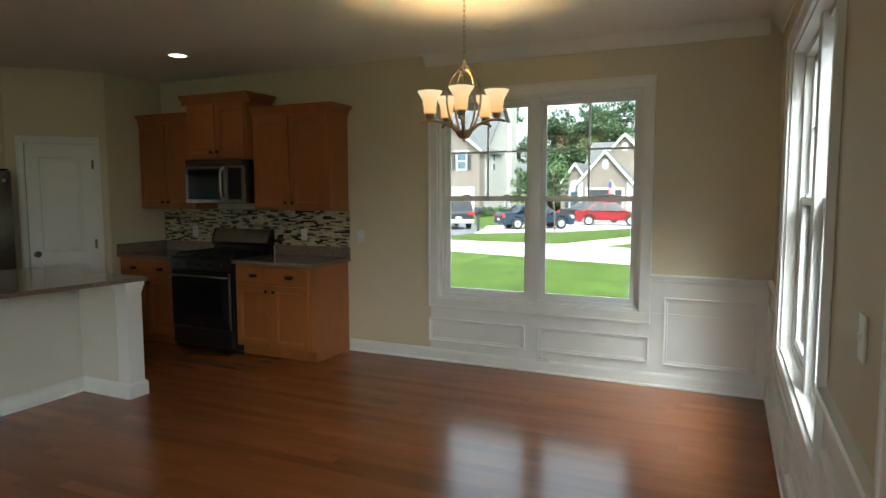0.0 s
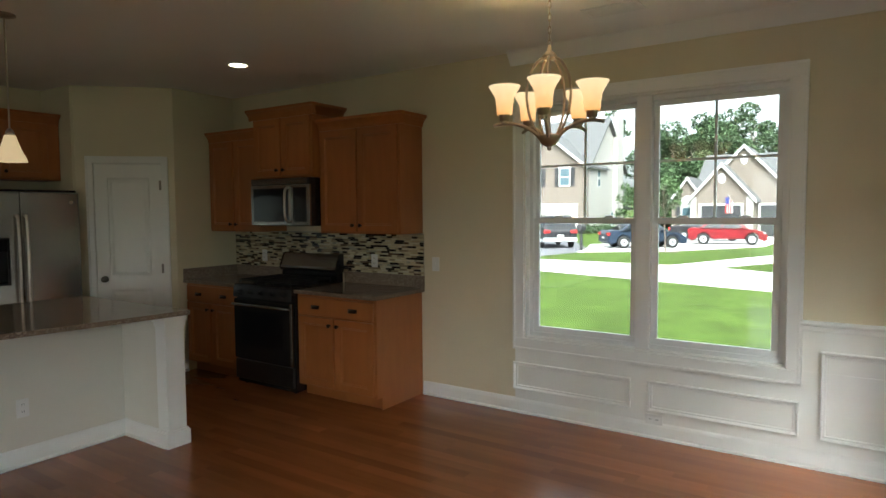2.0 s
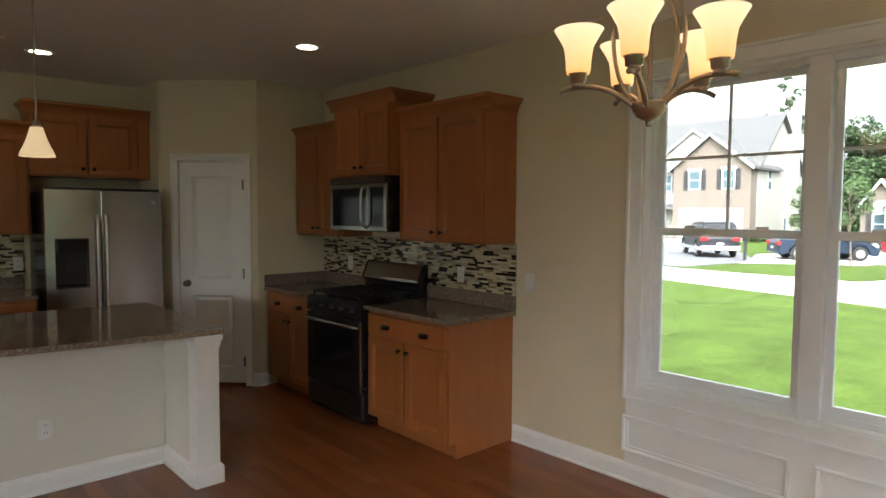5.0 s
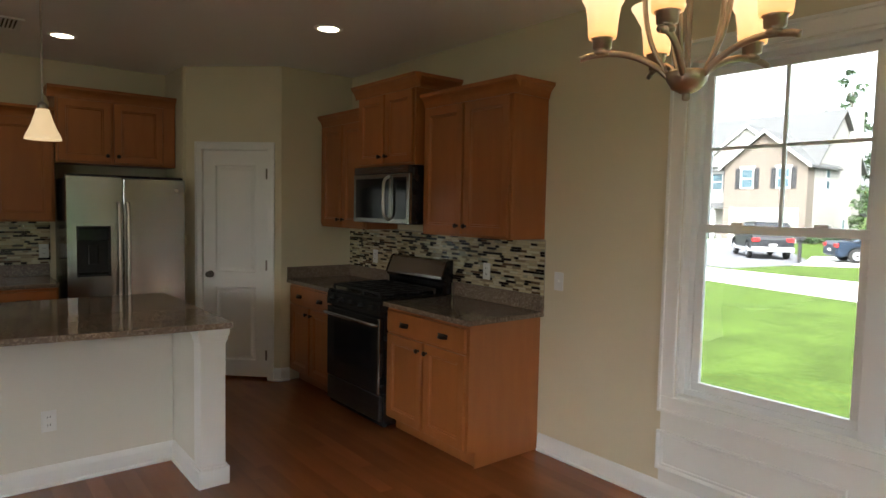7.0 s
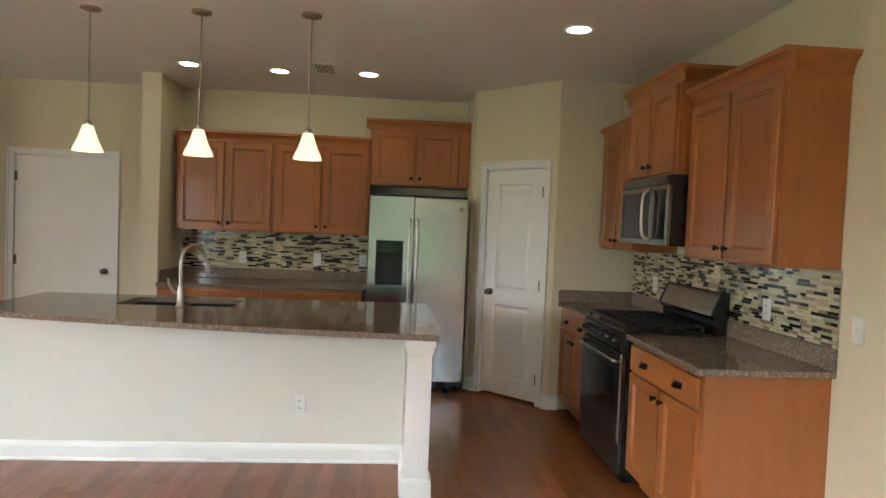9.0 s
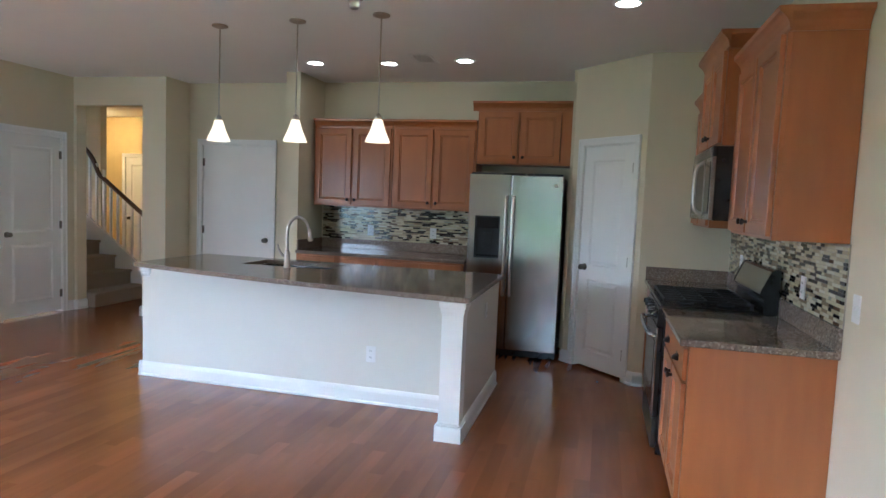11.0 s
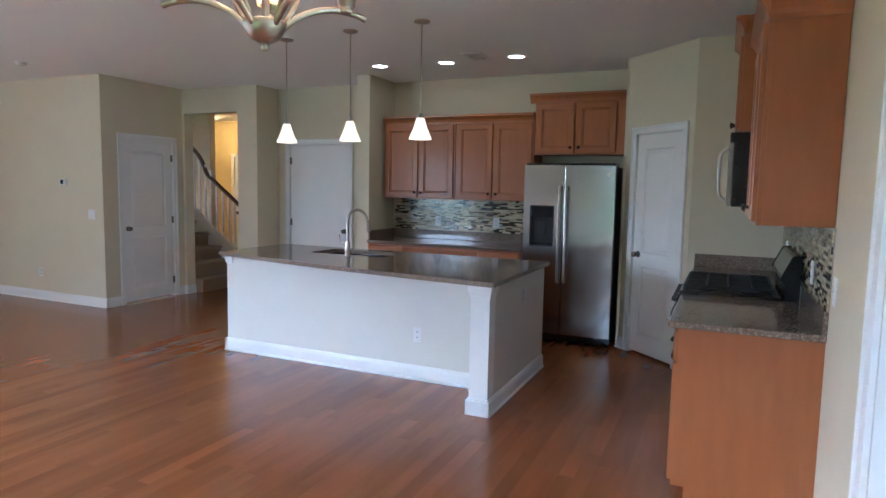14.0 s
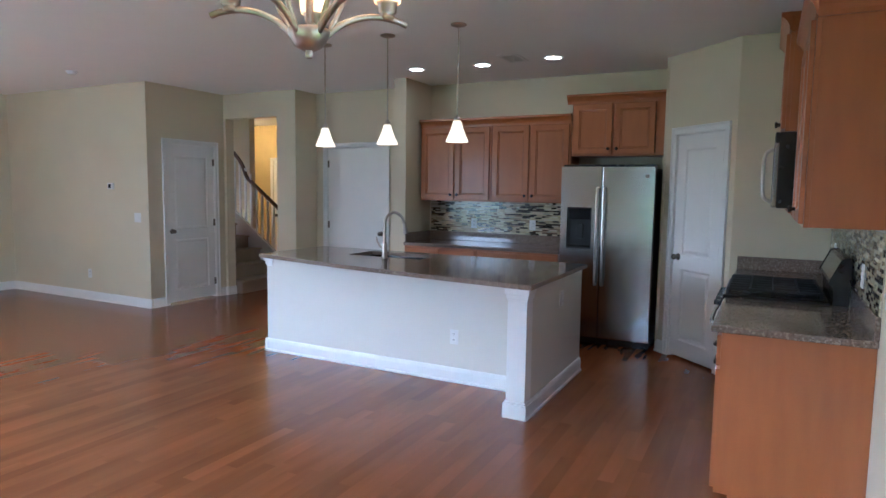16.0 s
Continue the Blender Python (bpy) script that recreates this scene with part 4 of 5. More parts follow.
for PX, y in ((-4.96, -3.92), (-4.9, -3.24), (-4.83, -2.57)):
    if pend is None:
        pend = thing("pendant_lamp", (PX, y, CEILING), "nickel pendant lamp with lit white glass bell shade", "lamp", "pendants over the island")
        part("canopy", lathe([(0.06, 0.0), (0.06, -0.01), (0.03, -0.02), (0.008, -0.024), (0.0, -0.025)], (PX, y, CEILING), 20), CHAND, pend, "", True)
        part("rod", tube([(PX, y, CEILING - 0.02), (PX, y, 2.055)], 0.0055, 8), NICKEL, pend)
        part("socket", lathe([(0.0, 2.07), (0.012, 2.065), (0.022, 2.05), (0.026, 2.028), (0.0, 2.024)], (PX, y, 0), 16), NICKEL, pend, "", True)
        part("shade", flared(2.027, 0.158, (0.03, 0.038, 0.046, 0.055, 0.066, 0.079, 0.087), (PX, y)), PENDANT, pend, "lit white glass bell shade", True)
    else:
        copy_thing(pend, pose(PX, y, CEILING))

can = None
for x, y in ((-4.77, -0.94), (-6.25, -2.29), (-6.31, -3.03), (-6.25, -3.75)):
    if can is None:
        can = thing("recessed_light", (x, y, CEILING), "white trimmed recessed ceiling light, lit", "lamp", "recessed kitchen lights")
        bm = lathe([(0.07, -0.001), (0.072, -0.006), (0.095, -0.004), (0.096, 0.0)], (x, y, CEILING), 32)
        part("trim_ring", bm, WHITE, can, "", True)
        part("lamp_disc", lathe([(0.0, -0.003), (0.071, -0.003), (0.071, -0.001), (0.0, -0.001)], (x, y, CEILING), 32), CAN, can, "lit frosted lens")
    else:
        copy_thing(can, pose(x, y, CEILING))


def ceiling_vent(x, y, w, d, label):
    v = thing("ceiling_vent", (x, y, CEILING), label, "vent")
    bm = bmesh.new()
    for a, b, c, e in ((-w, w, -d, -d + 0.022), (-w, w, d - 0.022, d), (-w, -w + 0.022, -d + 0.022, d - 0.022), (w - 0.022, w, -d + 0.022, d - 0.022)):
        box(x + a, x + b, y + c, y + e, CEILING - 0.01, CEILING, 0.002, bm)
    part("frame", bm, WHITE, v)
    # dark sheet stands for the shade between the slats
    part("backing", box(x - w + 0.02, x + w - 0.02, y - d + 0.02, y + d - 0.02, CEILING - 0.002, CEILING), GAPSHADE, v)
    n = 7
    for k in range(n):
        s = y - d + 0.03 + k * (2 * d - 0.06) / (n - 1)
        part("slat", box(x - w + 0.02, x + w - 0.02, s - 0.006, s + 0.006, CEILING - 0.008, CEILING - 0.004), WHITE, v)


ceiling_vent(-1.82, -0.58, 0.17, 0.09, "white louvred vent in the dining ceiling")
ceiling_vent(-6.13, -2.64, 0.17, 0.1, "white louvred vent in the kitchen ceiling")
smoke = thing("smoke_detector", (-4.85, -7.3, CEILING), "round white smoke detector on the ceiling", "smoke detector")
part("base", lathe([(0.06, 0.0), (0.06, -0.012), (0.0, -0.012)], (-4.85, -7.3, CEILING), 20), PLATE, smoke)
part("cap", lathe([(0.05, -0.012), (0.045, -0.03), (0.03, -0.036), (0.0, -0.036)], (-4.85, -7.3, CEILING), 20), PLATE, smoke, "", True)


# ---- plates on the walls: local x along the wall, -y into the room ----
def wall_plate(name, m, label, kind_of, wide=0.072, high=0.116, turned=False):
    p = thing(name, (0, 0, 0), label, kind_of)
    bm = box(-wide / 2, wide / 2, -0.007, 0.0, -high / 2, high / 2, 0.003)
    part("plate", bm, PLATE, p)
    for k in ((-1, 1) if kind_of == "outlet" else (0,)):
        if kind_of == "outlet":
            spot = (k * 0.022, 0) if turned else (0, k * 0.022)
            face = part("socket", box(spot[0] - 0.014, spot[0] + 0.014, -0.009, -0.006, spot[1] - 0.014, spot[1] + 0.014, 0.002), PLATE, p)
            for dx in (-0.006, 0.006):
                part("slot", box(spot[0] + dx - 0.0015, spot[0] + dx + 0.0015, -0.0096, -0.0088, spot[1] - 0.004, spot[1] + 0.006), BLACK, face)
        else:
            for c in ([0.0] if wide < 0.1 else [-0.023, 0.023]):
                part("toggle", box(c - 0.005, c + 0.005, -0.016, -0.006, -0.004, 0.012, 0.002), PLATE, p)
    p.matrix_basis = m
    return p


wall_plate("light_switch", pose(-3.5, 0, 1.115), "white switch plate beside the backsplash", "switch")
wall_plate("light_switch", pose(0, -3.3, 1.17, 0, 0, -90), "white switch plate by the dining window", "switch")
wall_plate("light_switch", pose(-5.6, -7.3, 1.11, 0, 0, 90), "white double switch plate on the family room wall", "switch", 0.118)
wall_plate("outlet", pose(-1.705, -0.006, 0.13), "white outlet low in the wainscot", "outlet", 0.116, 0.072, True)
wall_plate("outlet", pose(-4.84, -2.57, 0.36, 0, 0, 90), "white outlet on the island wall", "outlet")
wall_plate("outlet", pose(-5.1, -1.795, 0.7, 0, 0, 180), "white outlet on the island end", "outlet")
wall_plate("outlet", pose(-5.6, -8.28, 0.35, 0, 0, 90), "white outlet low on the family room wall", "outlet")
wall_plate("outlet", pose(-4.15, -0.0125, 1.12), "white outlet on the mosaic backsplash", "outlet")
wall_plate("outlet", pose(-5.6, -0.0125, 1.12), "white outlet on the mosaic backsplash", "outlet")
wall_plate("outlet", pose(-7.2075, -3.5, 1.12, 0, 0, 90), "white outlet on the back wall mosaic", "outlet")
wall_plate("outlet", pose(-7.2075, -2.78, 1.12, 0, 0, 90), "white outlet on the back wall mosaic", "outlet")
wall_plate("outlet", pose(-7.2075, -2.33, 1.12, 0, 0, 90), "white outlet on the back wall mosaic", "outlet")
thermo = thing("thermostat", (-5.6, -7.78, 1.49), "small white thermostat with dark display", "thermostat")
part("body", box(-5.6, -5.575, -7.835, -7.725, 1.45, 1.53, 0.005), PLATE, thermo)
part("display", box(-5.576, -5.5735, -7.81, -7.765, 1.465, 1.515), OVENGLASS, thermo)

# ---- stairs beyond the arch, rising to -y ----
stairs = thing("staircase", (-7.4, -7.1, 0), "carpeted stairs with white skirt board", "stairs")
for k in range(13):
    y0 = -6.95 - 0.255 * k
    bm = box(-7.85, -6.95, y0 - 0.255, y0, 0.0 if k == 0 else 0.185 * k - 0.02, 0.185 * (k + 1), 0.012)
    box(-7.85, -6.95, y0 - 0.05, y0 + 0.025, 0.185 * (k + 1) - 0.03, 0.185 * (k + 1) + 0.001, 0.01, bm)
    part("step", bm, CARPET, stairs)
slope = 0.185 / 0.255
part("skirt", prism([(-6.9, 0.0), (-6.9, 0.32), (-10.2, 0.32 + 3.3 * slope), (-10.2, 3.3 * slope - 0.3), (-7.3, 0.0)], "x", -7.9, -7.852), WHITE, stairs)
rail = thing("stair_railing", (-7.88, -7.1, 0), "dark wood handrail on white balusters", "railing")
line = [(-7.875, -6.72, 1.02), (-7.875, -6.9, 1.03), (-7.875, -7.0, 1.1), (-7.875, -7.66, 1.1 + 0.66 * slope), (-7.875, -7.76, 1.1 + 0.78 * slope), (-7.875, -7.95, 1.3 + 0.92 * slope),
        (-7.875, -8.6, 1.3 + 1.6 * slope)]
part("handrail", tube(curve_points(line, 6), 0.03, 12), RAILWOOD, rail, "dark stained handrail", True)
for k in range(15):
    y = -6.98 - 0.115 * k
    foot = 0.3 + (-6.9 - y) * slope
    top = 1.05 + (-6.98 - y) * slope + (0.0 if k < 6 else 0.16)
    part("baluster", box(-7.89, -7.86, y - 0.015, y + 0.015, foot, top, 0.002), WHITE, rail)
post = box(-7.92, -7.83, -6.9, -6.81, 0, 1.12, 0.004)
box(-7.94, -7.81, -6.92, -6.79, 1.12, 1.15, 0.006, post)
part("newel_post", post, WHITE, rail)
hall_lamp = thing("hall_ceiling_lamp", (-9.5, -9.4, CEILING), "lit glass ceiling lamp in the stair hall", "lamp")
part("base", lathe([(0.09, 0.0), (0.09, -0.02), (0.0, -0.02)], (-9.5, -9.4, CEILING), 20), CHAND, hall_lamp)
part("bowl", lathe([(0.15, -0.02), (0.14, -0.06), (0.1, -0.09), (0.0, -0.1)], (-9.5, -9.4, CEILING), 24),
     glowing("warm lamp bowl", (1.0, 0.6, 0.22), 4.0), hall_lamp, "lit warm glass", True)

# ---- outdoors ----
GROUND = -0.5
GRASS = material("lawn", (0.068, 0.1, 0.016), 0.95, second=(0.03, 0.056, 0.009), scale=14, mix=0.4, detail=10, bump=0.3, bump_scale=60, blotch=0.25, spec=0.1)
CONCRETE = material("pale concrete", (0.52, 0.5, 0.46), 0.85, second=(0.44, 0.42, 0.39), scale=3, bump=0.2, bump_scale=60, blotch=0.08)
STREET = material("pale street", (0.11, 0.11, 0.118), 0.85, second=(0.09, 0.09, 0.097), scale=4, bump=0.2, bump_scale=50, blotch=0.1)
SIDING = material("pale lap siding", (0.26, 0.25, 0.225), 0.6, second=(0.24, 0.23, 0.21), scale=2)
BLUESIDING = material("pale blue grey siding", (0.3, 0.37, 0.39), 0.6, second=(0.27, 0.33, 0.35), scale=2)
BRICK = material("brown brick", (0.16, 0.132, 0.108), 0.85, second=(0.085, 0.07, 0.057), scale=5, mix=0.3, stretch=(1, 1, 3), bump=0.5, bump_scale=30)
SHINGLE = material("grey shingles", (0.085, 0.085, 0.084), 0.9, second=(0.06, 0.06, 0.06), scale=6, stretch=(1, 1, 3), bump=0.4, bump_scale=20)
TRIMOUT = material("white exterior trim", (0.42, 0.42, 0.41), 0.6, spec=0.2)
SHUTTER = material("black shutter", (0.02, 0.02, 0.022), 0.5)
GARAGE = material("cream garage door", (0.25, 0.235, 0.2), 0.5)
DARKDOOR = material("dark garage door", (0.015, 0.016, 0.018), 0.6)
DARKPANE = material("far window pane", (0.06, 0.1, 0.12), 0.1)
LEAF = material("tree leaves", (0.036, 0.07, 0.018), 0.75, second=(0.016, 0.036, 0.01), scale=0.6, mix=0.5, vary=0.35, island=True)
LEAFLIGHT = material("young leaves", (0.06, 0.105, 0.03), 0.75, second=(0.035, 0.065, 0.018), scale=0.8, mix=0.5, vary=0.3, island=True)
BARK = material("bark", (0.12, 0.09, 0.07), 0.9, bump=0.6, bump_scale=20, stretch=(3, 3, 0.5))
TYRE = material("tyre rubber", (0.008, 0.008, 0.008), 0.8)
RIM = material("alloy rim", (0.6, 0.6, 0.62), 0.3, 0.9)
CARGLASS = material("car glass", (0.02, 0.025, 0.03), 0.05)
REDLAMP = material("red tail lamp", (0.4, 0.02, 0.02), 0.2)
HEADLAMP = material("clear head lamp", (0.6, 0.62, 0.65), 0.1)

solid("ground", box(-1500, 1500, 0.145, 3000, GROUND - 0.2, GROUND), GRASS, kind="structure")
solid("ground_behind", box(-1500, 1500, -1500, 0.144, GROUND - 0.2, GROUND - 0.004), GRASS, kind="structure")


def slab(name, outline, mat, thick=0.03):
    solid(name, prism(outline, "z", GROUND - 0.01, GROUND + thick), mat, kind="structure")


slab("pavement", [(-40, 22.5), (-10.2, 15.2), (-5.8, 14.0), (-2.5, 13.0), (25, 6.0), (25, 11.5), (-2.6, 17.8), (-5.0, 19.0), (-12.2, 19.5), (-40, 25.5)], CONCRETE, 0.03)
slab("pavement_branch", [(-6.4, 18.9), (-4.9, 18.6), (-3.0, 22.6), (4, 36), (2, 38), (-4.0, 25.6)], CONCRETE, 0.026)
slab("road", [(-40, 26.4), (-14, 20.6), (-12.6, 20.4), (-12.0, 24.3), (-12.6, 27.5), (-15.5, 33), (-23, 41), (-60, 45)], STREET, 0.02)
slab("driveway", [(-12.4, 26.6), (-12.0, 24.4), (-8.2, 27.4), (-4.9, 33), (-4.6, 46), (-10.8, 46), (-11.0, 36), (-13.8, 31)], CONCRETE, 0.034)
slab("driveway_far", [(-20.8, 38), (-20.8, 47), (-26.4, 47), (-27, 41)], CONCRETE, 0.034)


def gable_roof(x0, x1, y0, y1, eave, ridge, along="x", over=0.35, thick=0.18):
    """Two roof slopes with overhang; the ridge runs along the given axis."""
    if along == "x":
        m, h = (y0 + y1) / 2, (y1 - y0) / 2
        slope = (ridge - eave) / h
        rows = [(y0 - over, eave - over * slope), (m, ridge), (y1 + over, eave - over * slope)]
        return prism(rows + [(u, v - thick) for u, v in rows[::-1]], "x", x0 - over, x1 + over)
    m, h = (x0 + x1) / 2, (x1 - x0) / 2
    slope = (ridge - eave) / h
    rows = [(x0 - over, eave - over * slope), (m, ridge), (x1 + over, eave - over * slope)]
    return prism(rows + [(u, v - thick) for u, v in rows[::-1]], "y", y0 - over, y1)


def rake_trim(x0, x1, y, eave, ridge, over=0.35, thick=0.26):
    m, h = (x0 + x1) / 2, (x1 - x0) / 2
    slope = (ridge - eave) / h
    rows = [(x0 - over, eave - over * slope), (m, ridge), (x1 + over, eave - over * slope)]
    return prism([(u, v + 0.01) for u, v in rows] + [(u, v - thick) for u, v in rows[::-1]], "y", y - over - 0.05, y - over)


def gable_wall(x0, x1, y0, y1, base, eave, ridge):
    return prism([(x0, base), (x1, base), (x1, eave - 0.1), ((x0 + x1) / 2, ridge - 0.15), (x0, eave - 0.1)], "y", y0, y1)


def far_window(parent, x, z0, z1, y, w=1.0, shutters=True):
    win = part("window", ring_frame(bmesh.new(), x - w / 2, x + w / 2, z0, z1, 0.1, y - 0.06, y, 0), TRIMOUT, parent)
    part("pane", box(x - w / 2 + 0.09, x + w / 2 - 0.09, y - 0.02, y - 0.004, z0 + 0.09, z1 - 0.09), DARKPANE, win)
    part("sash_bar", box(x - w / 2 + 0.08, x + w / 2 - 0.08, y - 0.05, y - 0.021, (z0 + z1) / 2 - 0.04, (z0 + z1) / 2 + 0.04), TRIMOUT, win)
    part("lintel", box(x - w / 2 - 0.1, x + w / 2 + 0.1, y - 0.07, y - 0.001, z1 + 0.001, z1 + 0.16), TRIMOUT, win)
    if shutters:
        for s in (-1, 1):
            bm = box(x + s * (w / 2 + 0.22) - 0.19, x + s * (w / 2 + 0.22) + 0.19, y - 0.05, y - 0.001, z0, z1, 0.01)
            for k in range(8):
                z = z0 + 0.1 + k * (z1 - z0 - 0.2) / 7
                box(x + s * (w / 2 + 0.22) - 0.14, x + s * (w / 2 + 0.22) + 0.14, y - 0.065, y - 0.05, z - 0.04, z + 0.04, 0, bm)
            part("shutter", bm, SHUTTER, win)


def garage_door(parent, x0, x1, y, top, mat):
    door = part("garage_door", box(x0, x1, y - 0.02, y + 0.02, GROUND, top), mat, parent)
    for k in range(4):
        z = GROUND + 0.06 + k * (top - GROUND - 0.06) / 4
        n = max(3, int((x1 - x0) / 0.7))
        for j in range(n):
            a = x0 + 0.06 + j * (x1 - x0 - 0.06) / n
            part("panel", box(a, a + (x1 - x0 - 0.06) / n - 0.08, y - 0.035, y - 0.019, z, z + (top - GROUND) / 4 - 0.12), mat, door)
    bm = bmesh.new()
    for a, b, c, d in ((x0 - 0.16, x0, GROUND, top + 0.16), (x1, x1 + 0.16, GROUND, top + 0.16), (x0, x1, top, top + 0.16)):
        box(a, b, y - 0.06, y, c, d, 0, bm)
    part("garage_trim", bm, TRIMOUT, parent)


# two-storey house across the street
h1 = thing("house", (-25, 52, GROUND), "two-storey house with brick gable and pale siding", "house")
part("wall", box(-33, -20.4, 48, 57.4, GROUND, 5.5), SIDING, h1, "pale siding")
for k in range(28):
    z = GROUND + 0.1 + k * 0.21
    part("siding_board", prism([(-20.4, z), (-20.37, z), (-20.385, z + 0.2), (-20.4, z + 0.2)], "y", 48, 57.4), SIDING, h1)
part("gable_end", prism([(48, 5.5), (57.4, 5.5), (52.7, 9.7)], "x", -20.75, -20.39), SIDING, h1)
part("roof", gable_roof(-33, -20.4, 48, 57.4, 5.6, 10.0), SHINGLE, h1, "grey shingle roof")
part("chimney", box(-20.38, -19.9, 54.2, 55.8, GROUND, 10.3), SIDING, h1)
part("brick_front", gable_wall(-26.7, -20.4, 46.8, 47.99, GROUND, 5.6, 8.0), BRICK, h1, "brown brick front")
part("front_roof", gable_roof(-26.7, -20.4, 46.8, 52.5, 5.6, 8.15, "y"), SHINGLE, h1)
part("rake_trim", rake_trim(-26.7, -20.4, 46.8, 5.6, 8.15), TRIMOUT, h1)
part("second_gable_roof", gable_roof(-29.6, -21.2, 47.6, 53, 5.6, 8.75, "y", 0.2), SHINGLE, h1)
part("second_rake_trim", rake_trim(-29.6, -21.2, 47.6, 5.6, 8.75, 0.2), TRIMOUT, h1)
part("second_gable", prism([(-29.6, 5.5), (-21.2, 5.5), (-25.4, 8.5)], "y", 47.62, 47.99), SIDING, h1)
for x in (-24.85, -22.1):
    far_window(h1, x, 3.6, 5.2, 46.8, 1.05)
far_window(h1, -27.9, 3.5, 5.0, 48, 1.0)
part("gable_vent", lathe([(0.32, 0.0), (0.32, 0.05), (0.0, 0.05)], (0, 0, 0), 14), TRIMOUT, h1).matrix_basis = pose(1.4, -5.2, 7.1, 90)
garage_door(h1, -25.95, -21.05, 46.78, 1.95, GARAGE)
part("porch_roof", prism([(47.0, 2.2), (48, 2.5), (48, 2.2), (47.0, 2.0)], "x", -31, -26.7), SHINGLE, h1)
part("porch_column", box(-30.2, -29.9, 47.1, 47.4, GROUND, 2.05), TRIMOUT, h1)
part("porch_column", box(-27.9, -27.6, 47.1, 47.4, GROUND, 2.05), TRIMOUT, h1)
part("front_door", box(-28.9, -28.0, 47.93, 47.99, GROUND, 1.6), SHUTTER, h1)
for z0, z1, y in ((3.6, 4.35, 50.4), (4.45, 5.2, 50.4), (0.0, 1.4, 54.0)):
    win = part("side_window", box(-20.38, -20.33, y - 0.35, y + 0.35, z0, z1), TRIMOUT, h1)
    part("pane", box(-20.335, -20.325, y - 0.27, y + 0.27, z0 + 0.08, z1 - 0.08), DARKPANE, win)

# brick house with three gables
h2 = thing("house", (-5, 50, GROUND), "single-storey brown brick house with white gable trim", "house")
part("wall", box(-11.4, 4.5, 47.5, 58, GROUND, 2.6), BRICK, h2)
part("roof", gable_roof(-11.4, 4.5, 47.5, 58, 2.6, 6.1), SHINGLE, h2, "grey shingle roof")
part("gable_wall", gable_wall(-12.7, -10.4, 45.2, 47.6, GROUND, 2.4, 3.9), BRICK, h2)
part("gable_wall", gable_wall(-11.1, -7.0, 44.4, 47.6, GROUND, 2.5, 4.75), BRICK, h2)
part("gable_wall", gable_wall(-11.35, -4.5, 46.6, 47.7, GROUND, 2.6, 6.15), BRICK, h2)
for x0, x1, y, e, r in ((-12.7, -10.4, 45.2, 2.4, 4.0), (-11.1, -7.0, 44.4, 2.5, 4.85), (-11.35, -4.5, 46.6, 2.6, 6.3)):
    part("gable_roof", gable_roof(x0, x1, y, 52.0, e, r, "y", 0.25), SHINGLE, h2)
    part("rake_trim", rake_trim(x0, x1, y, e, r, 0.25), TRIMOUT, h2)
garage_door(h2, -10.4, -7.75, 44.38, 1.8, DARKDOOR)
garage_door(h2, -6.75, -4.95, 46.58, 1.8, DARKDOOR)
part("corner_panel", box(-11.15, -10.75, 44.3, 44.42, GROUND, 2.45), SIDING, h2)
part("corner_panel", box(-7.4, -6.95, 44.3, 44.42, GROUND, 2.45), SIDING, h2)
far_window(h2, -11.55, 0.3, 1.75, 45.2, 0.95, False)
for s in (-1, 1):
    part("shutter", box(-11.55 + s * 0.68 - 0.14, -11.55 + s * 0.68 + 0.14, 45.14, 45.199, 0.3, 1.75), SHUTTER, h2)
arch = prism([(0.52 * math.cos(a), 0.62 * math.sin(a)) for a in (math.pi * k / 12 for k in range(13))], "y", 45.12, 45.199)
bmesh.ops.translate(arch, vec=(-11.55, 0, 1.95), verts=arch.verts)
part("arched_light", arch, TRIMOUT, h2)
for x, y, z in ((-9.05, 44.4, 3.75), (-7.93, 46.6, 5.2)):
    v = lathe([(0.25, 0.0), (0.25, 0.05), (0.0, 0.05)], (0, 0, 0), 14)
    bmesh.ops.scale(v, vec=(1, 1.5, 1), verts=v.verts)
    bmesh.ops.transform(v, matrix=pose(x, y, z, 90), verts=v.verts)
    part("gable_vent", v, TRIMOUT, h2)
# pale neighbour beside the lot
h3 = thing("house", (6, 17, GROUND), "neighbouring house with pale blue grey lap siding", "house")
part("wall", box(1.1, 11, 12.5, 24, GROUND, 4.3), BLUESIDING, h3)
for k in range(22):
    z = GROUND + 0.1 + k * 0.21
    part("siding_board", prism([(12.5, z), (12.47, z), (12.485, z + 0.2), (12.5, z + 0.2)], "x", 1.1, 11), BLUESIDING, h3)
    part("siding_board", prism([(1.1, z), (1.07, z), (1.085, z + 0.2), (1.1, z + 0.2)], "y", 12.5, 24), BLUESIDING, h3)
part("corner_trim", box(1.04, 1.2, 12.44, 12.6, GROUND, 4.3), TRIMOUT, h3)
part("roof", gable_roof(1.1, 11, 12.5, 24, 4.35, 7.4), SHINGLE, h3)
far_window(h3, 2.6, 0.4, 1.9, 12.46, 0.9, False)


